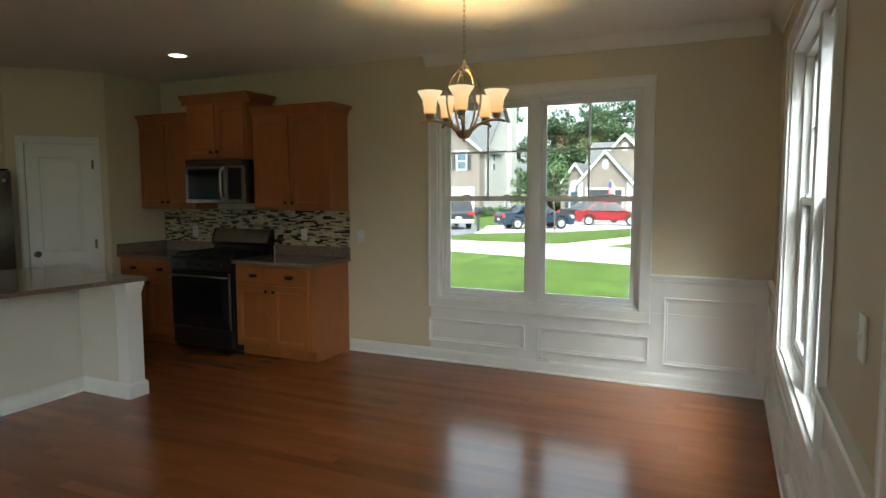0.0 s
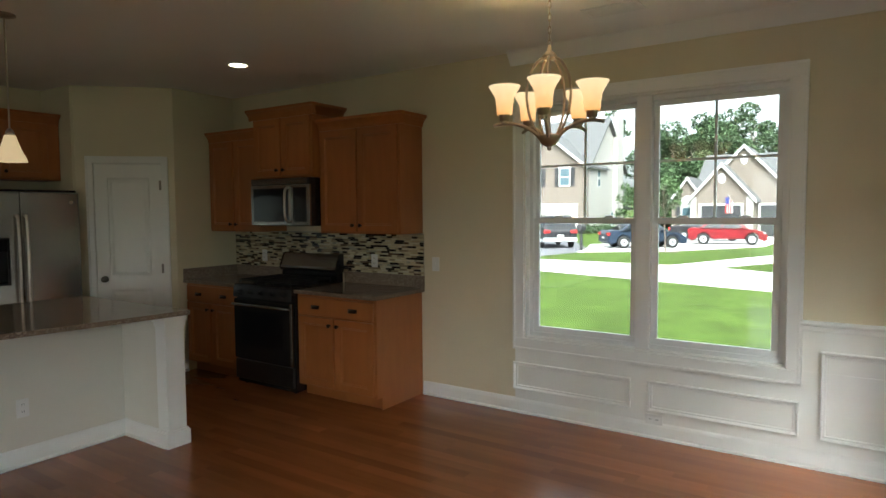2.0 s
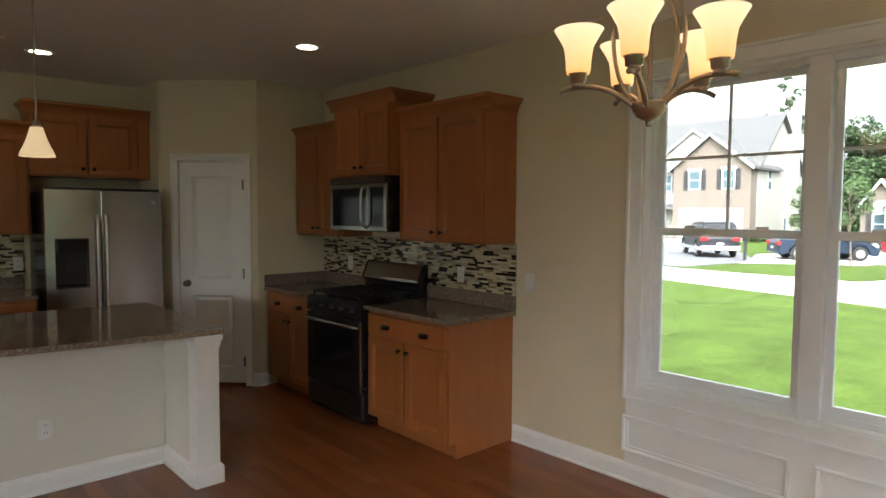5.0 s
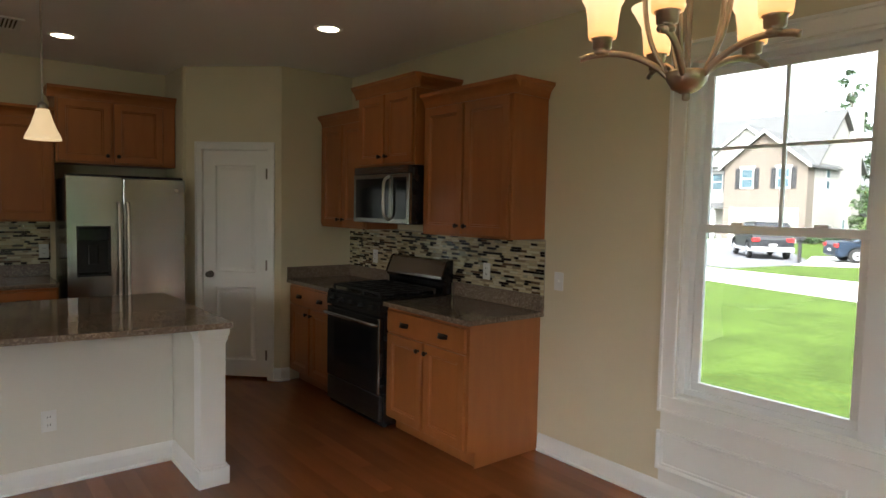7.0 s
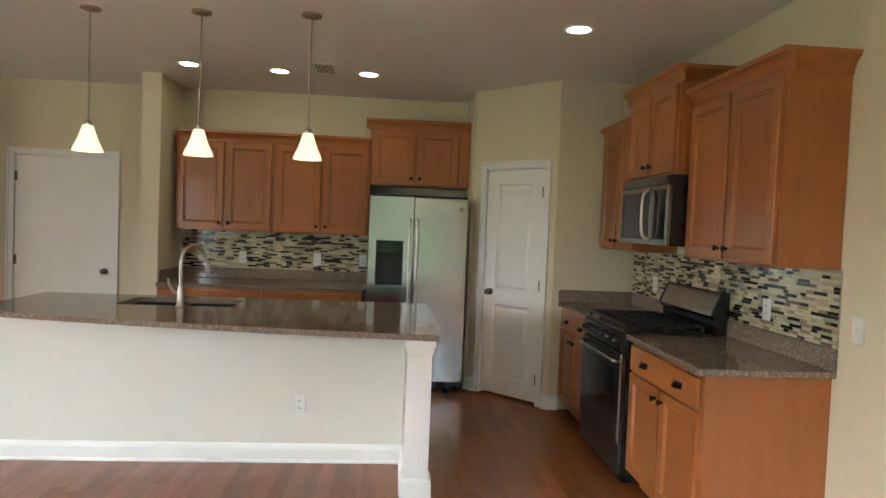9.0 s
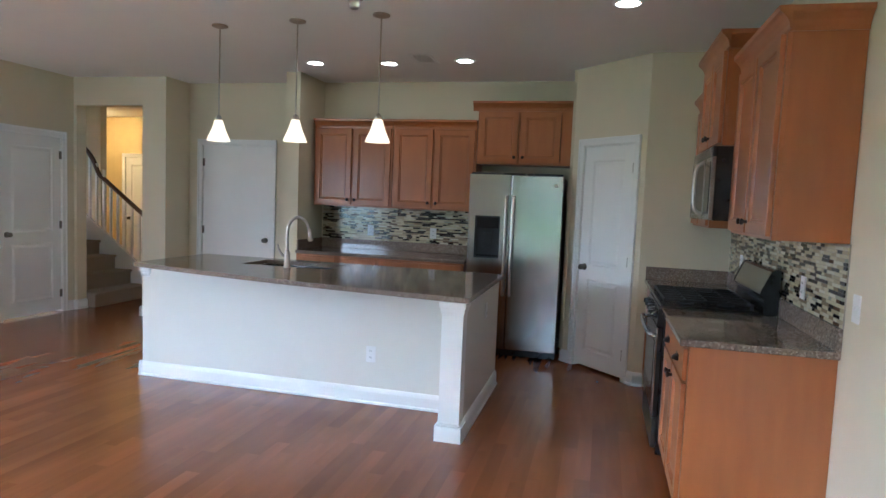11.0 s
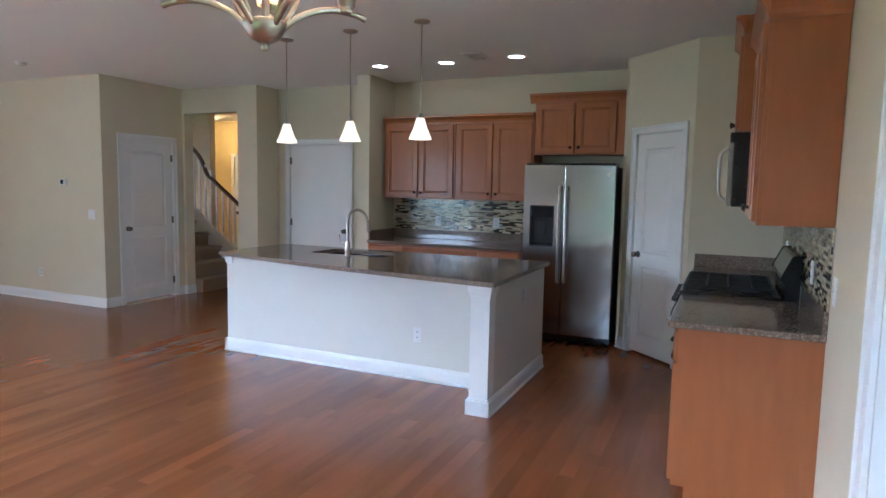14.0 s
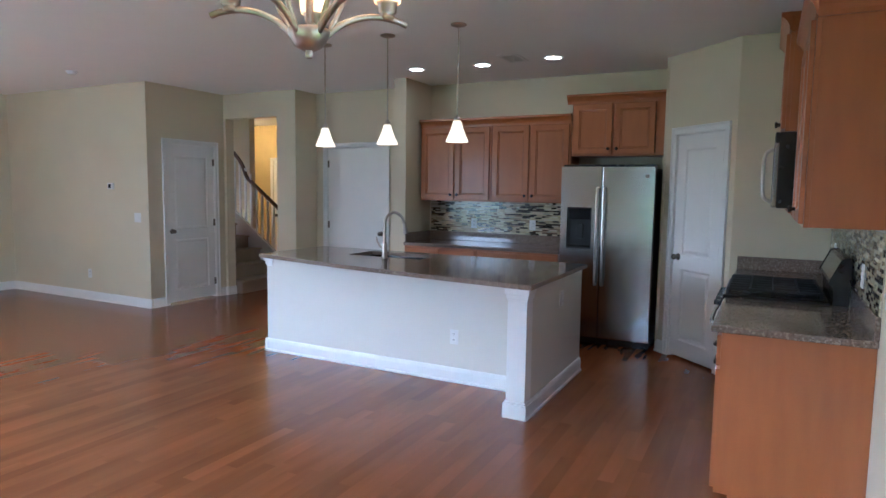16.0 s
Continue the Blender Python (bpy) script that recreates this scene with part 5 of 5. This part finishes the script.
# ---- trees ----
def leaf_cloud(clumps, size, count, seed):
    """Many small bent leaves scattered through clumps of (x, y, z, radius)."""
    rng_ = random.Random(seed)
    verts, faces = [], []
    for cx, cy, cz, r in clumps:
        for _ in range(count):
            d = Vector((rng_.gauss(0, 1), rng_.gauss(0, 1), rng_.gauss(0, 1))).normalized() * r * rng_.uniform(0.45, 1.05) ** 0.7
            d.z *= 0.8
            p = Vector((cx, cy, cz)) + d
            a = Vector((rng_.gauss(0, 1), rng_.gauss(0, 1), rng_.gauss(0, 0.6))).normalized()
            b = a.cross(Vector((rng_.gauss(0, 1), rng_.gauss(0, 1), rng_.gauss(0, 1)))).normalized()
            s = size * rng_.uniform(0.6, 1.3)
            k = len(verts)
            verts += [p - a * s, p + b * s * 0.5 + a * 0.1 * s, p + a * s, p - b * s * 0.5 + Vector((0, 0, 0.2 * s))]
            faces.append((k, k + 1, k + 2, k + 3))
    me = bpy.data.meshes.new("crown")
    me.from_pydata([tuple(v) for v in verts], [], faces)
    return me


def tree(x, y, height, spread, seed, label, mat=LEAF, low=0.25, size=0.3, count=110, clump=14, sparse=False):
    rng_ = random.Random(seed)
    t = thing("tree", (x, y, GROUND), label, "tree", kind="")
    base = Vector((x, y, GROUND))
    top = Vector((x + rng_.uniform(-0.4, 0.4), y, GROUND + height * 0.92))
    bm = tube(curve_points([base, base.lerp(top, 0.4) + Vector((rng_.uniform(-0.2, 0.2), 0, 0)), top], 5),
              [max(0.012 * height * (1 - 0.09 * k), 0.02) for k in range(11)], 8)
    clumps = []
    for k in range(clump):
        f = low + (1 - low) * (k + 0.5) / clump
        a = rng_.uniform(0, 6.28)
        wide = spread * (0.5 + 0.6 * math.sin(math.pi * min(1, (f - low) / (1 - low) * 0.85 + 0.1))) * rng_.uniform(0.4, 1.0)
        if sparse:
            wide *= 0.8
        c = Vector((x + wide * math.cos(a), y + wide * math.sin(a), GROUND + height * f))
        clumps.append((c.x, c.y, c.z, spread * rng_.uniform(0.3, 0.55) * (0.5 if sparse else 1)))
        root = base.lerp(top, max(f - 0.12, 0.15))
        tube([root, root.lerp(c, 0.5) + Vector((0, 0, 0.1 * height * 0.2)), c], [0.005 * height, 0.003 * height, 0.001 * height], 5, bm)
    part("trunk", bm, BARK, t)
    me = leaf_cloud([(a - x, b - y, c - GROUND, r) for a, b, c, r in clumps], size, count, seed + 1)
    me.materials.append(mat)
    crown_ob = new("crown", me)
    crown_ob.parent = t
    return t


for k, (x, y, h, s) in enumerate(((-22.5, 76, 11.0, 3.0), (-19.5, 74, 11.5, 3.2), (-17.0, 72, 10.5, 3.0), (-14.8, 75, 12.5, 3.2), (-12.6, 74, 13.5, 3.4),
                                  (-10.6, 73, 12.0, 3.0), (-8.6, 80, 10.5, 2.6), (-5.2, 82, 12.0, 2.8), (-2.2, 80, 12.5, 2.6), (-15.8, 66, 7.0, 2.4),
                                  (-12.4, 64, 6.5, 2.3), (-19.0, 64, 6.0, 2.0), (-20.8, 90, 12.5, 3.4), (-16.5, 88, 12.0, 3.4))):
    tree(x, y, h, s, 40 + k, "leafy green tree behind the houses", size=0.19, low=0.06, count=480, clump=18)
for k, (x, y, h, sp) in enumerate(((15, -9, 7.5, 2.8), (16, -5, 8.0, 3.0), (15.5, -1.5, 7.0, 2.8), (16.5, 2.5, 8.0, 3.0), (15, 6, 7.0, 2.6))):
    tree(x, y, h, sp, 20 + k, "leafy green tree at the side of the lot", size=0.16, low=0.02, count=260, clump=16)
tree(-29.5, 82, 19.5, 2.6, 71, "tall thin pine behind the pale house", size=0.3, low=0.62, count=40, clump=9, sparse=True)
tree(-33.5, 84, 15.5, 2.4, 72, "tall thin pine behind the pale house", size=0.3, low=0.6, count=40, clump=8, sparse=True)
tree(-8.5, 27.0, 3.6, 0.75, 73, "young street tree on the lawn", LEAFLIGHT, 0.5, 0.07, 120, 9)
tree(-17.6, 50, 4.2, 1.1, 74, "small light green tree beside the pale house", LEAFLIGHT, 0.15, 0.14, 90, 10)
for k, (x, y) in enumerate(((-19.9, 47.5), (-19.2, 48.8), (-18.4, 47.9), (-4.6, 45.6), (-11.6, 44.6), (-20.0, 46.0))):
    shrub = thing("shrub", (x, y, GROUND), "rounded green foundation shrub", "shrub", "foundation shrubs")
    me = leaf_cloud([(0, 0, 0.45, 0.55), (0.35, 0.1, 0.35, 0.4), (-0.3, 0, 0.38, 0.42)], 0.1, 140, 90 + k)
    me.materials.append(LEAF)
    o = new("foliage", me)
    o.parent = shrub
    part("stem", tube([(x, y, GROUND), (x, y, GROUND + 0.4)], 0.03, 6), BARK, shrub)
slab("mulch_ring", [(-8.5 + 0.7 * math.cos(a), 27.0 + 0.7 * math.sin(a)) for a in (2 * math.pi * k / 20 for k in range(20))], BARK, 0.012)


# ---- vehicles: nose to local +x, standing on z 0 ----
def vehicle(name, m, length, width, height, paint, label, suv=False, lower=None):
    c = thing(name, (0, 0, 0), label, "car")
    L, W = length / 2, width / 2
    sill = 0.22 if not suv else 0.34
    belt = height * (0.62 if not suv else 0.6)
    body = [(-L, sill + 0.12), (-L + 0.03, belt - 0.12), (-L + 0.12, belt + (0.05 if not suv else 0.02)), (-L * 0.45, belt + 0.02), (L * 0.3, belt), (L * 0.75, belt - 0.08),
            (L - 0.12, belt - 0.2), (L, belt - 0.36), (L - 0.02, sill + 0.05), (L - 0.2, sill)]
    under = []
    wheel_r = 0.32 if not suv else 0.38
    wx = (-L * 0.6, L * 0.62)
    for x in (wx[1], wx[0]):
        under += [(x + (wheel_r + 0.05) * math.cos(a), max(sill, wheel_r + (wheel_r + 0.05) * math.sin(a))) for a in (math.pi * k / 8 for k in range(9))]
    bm = prism(body + under + [(-L + 0.2, sill)], "y", -W, W)
    bmesh.ops.bevel(bm, geom=[e for e in bm.edges if abs(e.verts[0].co.y - e.verts[1].co.y) < 0.01], offset=0.06, segments=2, affect="EDGES")
    shell = part("body", bm, paint, c)
    if suv:
        roof = [(-L + 0.1, belt), (-L + 0.22, height - 0.1), (-L + 0.4, height), (L * 0.1, height), (L * 0.22, height - 0.06), (L * 0.5, belt)]
    else:
        roof = [(-L * 0.72, belt), (-L * 0.42, height - 0.06), (-L * 0.2, height), (L * 0.08, height - 0.01), (L * 0.18, height - 0.05), (L * 0.56, belt - 0.02)]
    bm = prism(roof, "y", -W, W)
    for v in bm.verts:
        if v.co.z > belt + 0.05:
            v.co.y *= 0.8
    bmesh.ops.bevel(bm, geom=[e for e in bm.edges if abs(e.verts[0].co.y - e.verts[1].co.y) < 0.01], offset=0.05, segments=2, affect="EDGES")
    part("cabin", bm, paint, c)
    low, high = belt + 0.03, height - 0.09
    for s in (-1, 1):
        f = lambda x, z: (x, s * (W * (1 - 0.2 * min(1, max(0, (z - belt) / (height - belt)))) + 0.006), z)
        front, back = (roof[-1][0] - 0.22, roof[-2][0] - 0.03), (roof[0][0] + 0.22, roof[1][0] + 0.05)
        cut = (back[0] + front[0]) / 2 - 0.1
        for a0, a1, b0, b1 in ((back[0], back[1], cut - 0.03, cut - 0.03), (cut + 0.03, cut + 0.03, front[0], front[1])):
            bm = bmesh.new()
            vs = [bm.verts.new(f(x, z)) for x, z in ((a0, low), (b0, low), (b1, high), (a1, high))]
            bm.faces.new(vs)
            bmesh.ops.solidify(bm, geom=list(bm.faces), thickness=0.01)
            part("side_window", bm, CARGLASS, c)
        part("mirror", box(roof[-1][0] - 0.45, roof[-1][0] - 0.3, s * (W - 0.02), s * (W + 0.16), belt - 0.02, belt + 0.1, 0.03), paint, c)
    for (x0, z0), (x1, z1), sign in ((roof[0], roof[1], -1), (roof[-1], roof[-2], 1)):
        d = Vector((z1 - z0, 0, -(x1 - x0))).normalized() * (0.012 if sign < 0 else -0.012)
        if d.x * sign < 0:
            d = -d
        p, q = Vector((x0, 0, z0)).lerp(Vector((x1, 0, z1)), 0.14) + d, Vector((x0, 0, z0)).lerp(Vector((x1, 0, z1)), 0.9) + d
        bm = bmesh.new()
        bm.faces.new([bm.verts.new(v) for v in ((p.x, -W * 0.88, p.z), (p.x, W * 0.88, p.z), (q.x, W * 0.72, q.z), (q.x, -W * 0.72, q.z))])
        bmesh.ops.solidify(bm, geom=list(bm.faces), thickness=0.01)
        part("rear_window" if sign < 0 else "windscreen", bm, CARGLASS, c)
    for x in wx:
        for s in (-1, 1):
            bm = lathe([(wheel_r * 0.62, -0.1), (wheel_r, -0.08), (wheel_r, 0.08), (wheel_r * 0.62, 0.1)], (0, 0, 0), 20)
            bmesh.ops.transform(bm, matrix=pose(x, s * (W - 0.09), wheel_r, 90), verts=bm.verts)
            wheel = part("wheel", bm, TYRE, c, "black tyre")
            bm = lathe([(wheel_r * 0.6, -0.09), (wheel_r * 0.6, 0.09), (wheel_r * 0.2, 0.07), (0.0, 0.07)], (0, 0, 0), 10)
            bmesh.ops.transform(bm, matrix=pose(x, s * (W - 0.06), wheel_r, 90 * -s), verts=bm.verts)
            part("rim", bm, RIM, wheel)
    for s in (-1, 1):
        part("tail_lamp", box(-L - 0.012, -L + 0.12, s * W * 0.62, s * (W + 0.006), belt - 0.2, belt - 0.04, 0.01), REDLAMP, c)
        part("head_lamp", box(L - 0.22, L - 0.1, s * W * 0.6, s * (W - 0.02), belt - 0.3, belt - 0.2, 0.02), HEADLAMP, c)
    part("number_plate", box(-L - 0.015, -L + 0.02, -0.16, 0.16, sill + 0.28, sill + 0.38), PLATE, c)
    if lower:
        part("lower_trim", box(-L + 0.02, L - 0.05, -W - 0.012, W + 0.012, sill, sill + 0.16, 0.01), lower, c, "silver lower body")
        part("bumper", box(-L - 0.04, -L + 0.1, -W, W, sill + 0.02, sill + 0.24, 0.03), lower, c, "silver bumper")
        for s in (-1, 1):
            part("roof_rail", tube([(-L + 0.5, s * W * 0.72, height + 0.05), (L * 0.05, s * W * 0.72, height + 0.05)], 0.02, 8), SHUTTER, c)
    c.matrix_basis = m
    return c


def paint(name, colour):
    return material(name, colour, 0.35, 0.0, second=[v * 0.9 for v in colour], scale=3, spec=0.3)


SILVER = paint("silver car paint", (0.3, 0.3, 0.3))
vehicle("car", pose(-10.35, 29.4, GROUND + 0.03, 0, 0, 36), 4.2, 1.8, 1.42, paint("slate blue car paint", (0.014, 0.023, 0.04)), "slate blue sedan parked on the driveway")
vehicle("car", pose(-7.05, 34.8, GROUND + 0.03, 0, 0, 10), 4.1, 1.8, 1.46, paint("red car paint", (0.14, 0.004, 0.008)), "bright red sedan parked on the driveway")
vehicle("car", pose(-8.8, 38.4, GROUND + 0.06, 0, 0, 10), 4.6, 1.8, 1.4, paint("black car paint", (0.012, 0.012, 0.015)), "black sedan parked behind the red one")
vehicle("suv", pose(-15.2, 28.4, GROUND + 0.02, 0, 0, 128), 4.5, 1.8, 1.7, paint("black truck paint", (0.012, 0.013, 0.016)), "black sport utility vehicle with silver lower trim", True, SILVER)
mail = thing("mailbox", (-12.3, 25.7, GROUND), "black mailbox on a dark post", "mailbox")
part("post", box(-12.36, -12.24, 25.64, 25.76, GROUND, GROUND + 1.05, 0.01), SHUTTER, mail)
boxy = prism([(-0.13, 0.0), (0.13, 0.0), (0.13, 0.16)] + [(0.13 * math.cos(a), 0.16 + 0.11 * math.sin(a)) for a in (math.pi * k / 8 for k in range(1, 8))] + [(-0.13, 0.16)], "y", -0.3, 0.3)
bmesh.ops.translate(boxy, vec=(-12.3, 25.7, GROUND + 1.05), verts=boxy.verts)
part("box", boxy, SHUTTER, mail)
part("arm", box(-12.34, -12.26, 25.4, 26.0, GROUND + 0.98, GROUND + 1.05, 0.01), SHUTTER, mail)
# the flag by the garage
flag = thing("flag", (-8.35, 44.2, 0.2), "small striped flag with blue corner on a slanted pole", "flag")
part("pole", tube([(-8.25, 44.4, 1.9), (-8.50, 43.6, 2.6)], 0.02, 8), TRIMOUT, flag)
REDCLOTH, BLUECLOTH = material("red cloth", (0.4, 0.03, 0.03), 0.9), material("blue cloth", (0.03, 0.04, 0.15), 0.9)
for k in range(6):
    part("stripe", box(-8.65 + 0.08 * k, -8.57 + 0.08 * k, 43.62 + 0.03 * (k % 2), 43.64 + 0.03 * (k % 2), 1.25, 2.4 - 0.06 * k, 0.005), REDCLOTH if k % 2 == 0 else TRIMOUT, flag)
part("canton", box(-8.65, -8.41, 43.59, 43.61, 1.9, 2.38), BLUECLOTH, flag)

# ---- mosaic backsplash ----
def tile_material(name, island):
    m = material(name, (0.5, 0.5, 0.5), 0.14, vary=0.05, island=island)
    t = m.node_tree
    n, link = t.nodes, t.links.new
    chance = n.new("ShaderNodeNewGeometry").outputs["Random Per Island"] if island else n.new("ShaderNodeObjectInfo").outputs["Random"]
    ramp = n.new("ShaderNodeValToRGB")
    ramp.color_ramp.interpolation = "CONSTANT"
    stops = [(0.0, (0.58, 0.51, 0.33)), (0.28, (0.46, 0.39, 0.25)), (0.46, (0.62, 0.57, 0.41)), (0.6, (0.3, 0.24, 0.15)), (0.68, (0.13, 0.085, 0.05)),
             (0.74, (0.018, 0.013, 0.01)), (0.95, (0.36, 0.36, 0.27))]
    while len(ramp.color_ramp.elements) < len(stops):
        ramp.color_ramp.elements.new(0.5)
    for e, (p, c) in zip(ramp.color_ramp.elements, stops):
        e.position, e.color = p, (*c, 1)
    link(chance, ramp.inputs["Fac"])
    link(ramp.outputs["Color"], n["Principled BSDF"].inputs["Base Color"])
    return m


TILE, TILES = tile_material("mosaic tile", False), tile_material("joined mosaic tiles", True)
ROW, GAP = 0.0164, 0.0018
LENGTHS = (0.04, 0.058, 0.076, 0.095)


def box_rows(x0, x1, y0, y1, z0, z1):
    v = [(x0, y0, z0), (x1, y0, z0), (x1, y1, z0), (x0, y1, z0), (x0, y0, z1), (x1, y0, z1), (x1, y1, z1), (x0, y1, z1)]
    return v, [(0, 3, 2, 1), (4, 5, 6, 7), (0, 1, 5, 4), (1, 2, 6, 5), (2, 3, 7, 6), (3, 0, 4, 7)]


def piece_mesh(name, length, wide, thick, mat):
    me = bpy.data.meshes.new(name)
    v, f = box_rows(0, length, -thick, 0, 0, wide)
    me.from_pydata(v, [], f)
    me.materials.append(mat)
    return me


TILE_MESH = {l: piece_mesh("tile", l - GAP, ROW - GAP, 0.006, TILE) for l in LENGTHS}


def mosaic(name, m, width, height, single, label, skip=None):
    """Rows of narrow tiles over a grout bed; local x along the wall, -y into the room."""
    bed = box(0, width, -0.006, -0.001, 0, height)
    bmesh.ops.transform(bed, matrix=m, verts=bed.verts)
    wall = solid(name, bed, GROUT, label, "backsplash")
    rng_ = random.Random(5)
    verts, faces = [], []
    for r in range(int(height / ROW)):
        x = -rng_.uniform(0, 0.05)
        while x < width:
            l = rng_.choice(LENGTHS)
            a, b = max(x, 0.001), min(x + l, width)
            if b - a > 0.006:
                if single(a) and a == x and b == x + l:
                    o = new("tile", TILE_MESH[l])
                    o.parent = wall
                    o.matrix_basis = m @ pose(a, -0.0055 - rng_.uniform(0, 0.001), r * ROW + GAP)
                else:
                    v, f = box_rows(a, b - GAP, -0.0118, -0.0055, r * ROW + GAP, (r + 1) * ROW)
                    k = len(verts)
                    verts += [tuple(m @ Vector(p)) for p in v]
                    faces += [tuple(i + k for i in q) for q in f]
            x += l
    me = bpy.data.meshes.new("tiles")
    me.from_pydata(verts, [], faces)
    me.materials.append(TILES)
    rest = tagged(new("tiles", me), kind="stuff")
    rest.parent = wall
    return wall


mosaic("mosaic_backsplash", pose(-6.058, 0, 1.011), 2.44, 0.358, lambda a: a > 1.52, "cream brown and black mosaic tiles behind the range")
mosaic("mosaic_backsplash", pose(-7.22, -4.08, 1.011, 0, 0, 90), 1.8, 0.366, lambda a: False, "cream brown and black mosaic tiles on the back wall")

# ---- floor boards, running along x ----
WIDE = 0.083
BOARD_LENGTHS = (0.6, 0.78, 0.96, 1.14, 1.32)
BOARD_MESH = {}
for l in BOARD_LENGTHS:
    me = piece_mesh("floor_board", l, WIDE, 0.018, BOARD)
    for v in me.vertices:
        v.co = (v.co.x, v.co.z, v.co.y)
    me.flip_normals()
    BOARD_MESH[l] = me
floor = solid("floor", box(-11.4, 0.0, -11.9, 0.0, -0.0195, -0.018), material("floor bed", (0.06, 0.025, 0.012), 0.7), kind="structure")
rng_ = random.Random(11)
verts, faces, singles = [], [], 0
for r in range(int(11.9 / WIDE)):
    y = -(r + 1) * WIDE
    x = -11.4 - rng_.uniform(0, 1.0)
    while x < 0:
        l = rng_.choice(BOARD_LENGTHS)
        a, b = max(x, -11.399), min(x + l, -0.001)
        if b - a > 0.02:
            if a == x and b == x + l and -5.0 < a and b < -0.9 and -5.0 < y < -0.6 and singles < 300 and (a + b < -2.0):
                o = new("floor_board", BOARD_MESH[l])
                o.parent = floor
                o.location = (a, y, 0)
                singles += 1
            else:
                # laid flush, so only their tops can be seen
                k = len(verts)
                verts += [(a, y, 0), (b, y, 0), (b, y + WIDE, 0), (a, y + WIDE, 0)]
                faces.append((k, k + 1, k + 2, k + 3))
        x += l
me = bpy.data.meshes.new("floor_boards")
me.from_pydata(verts, [], faces)
me.materials.append(BOARDS)
rest = tagged(new("floor_boards", me), kind="stuff")
rest.parent = floor
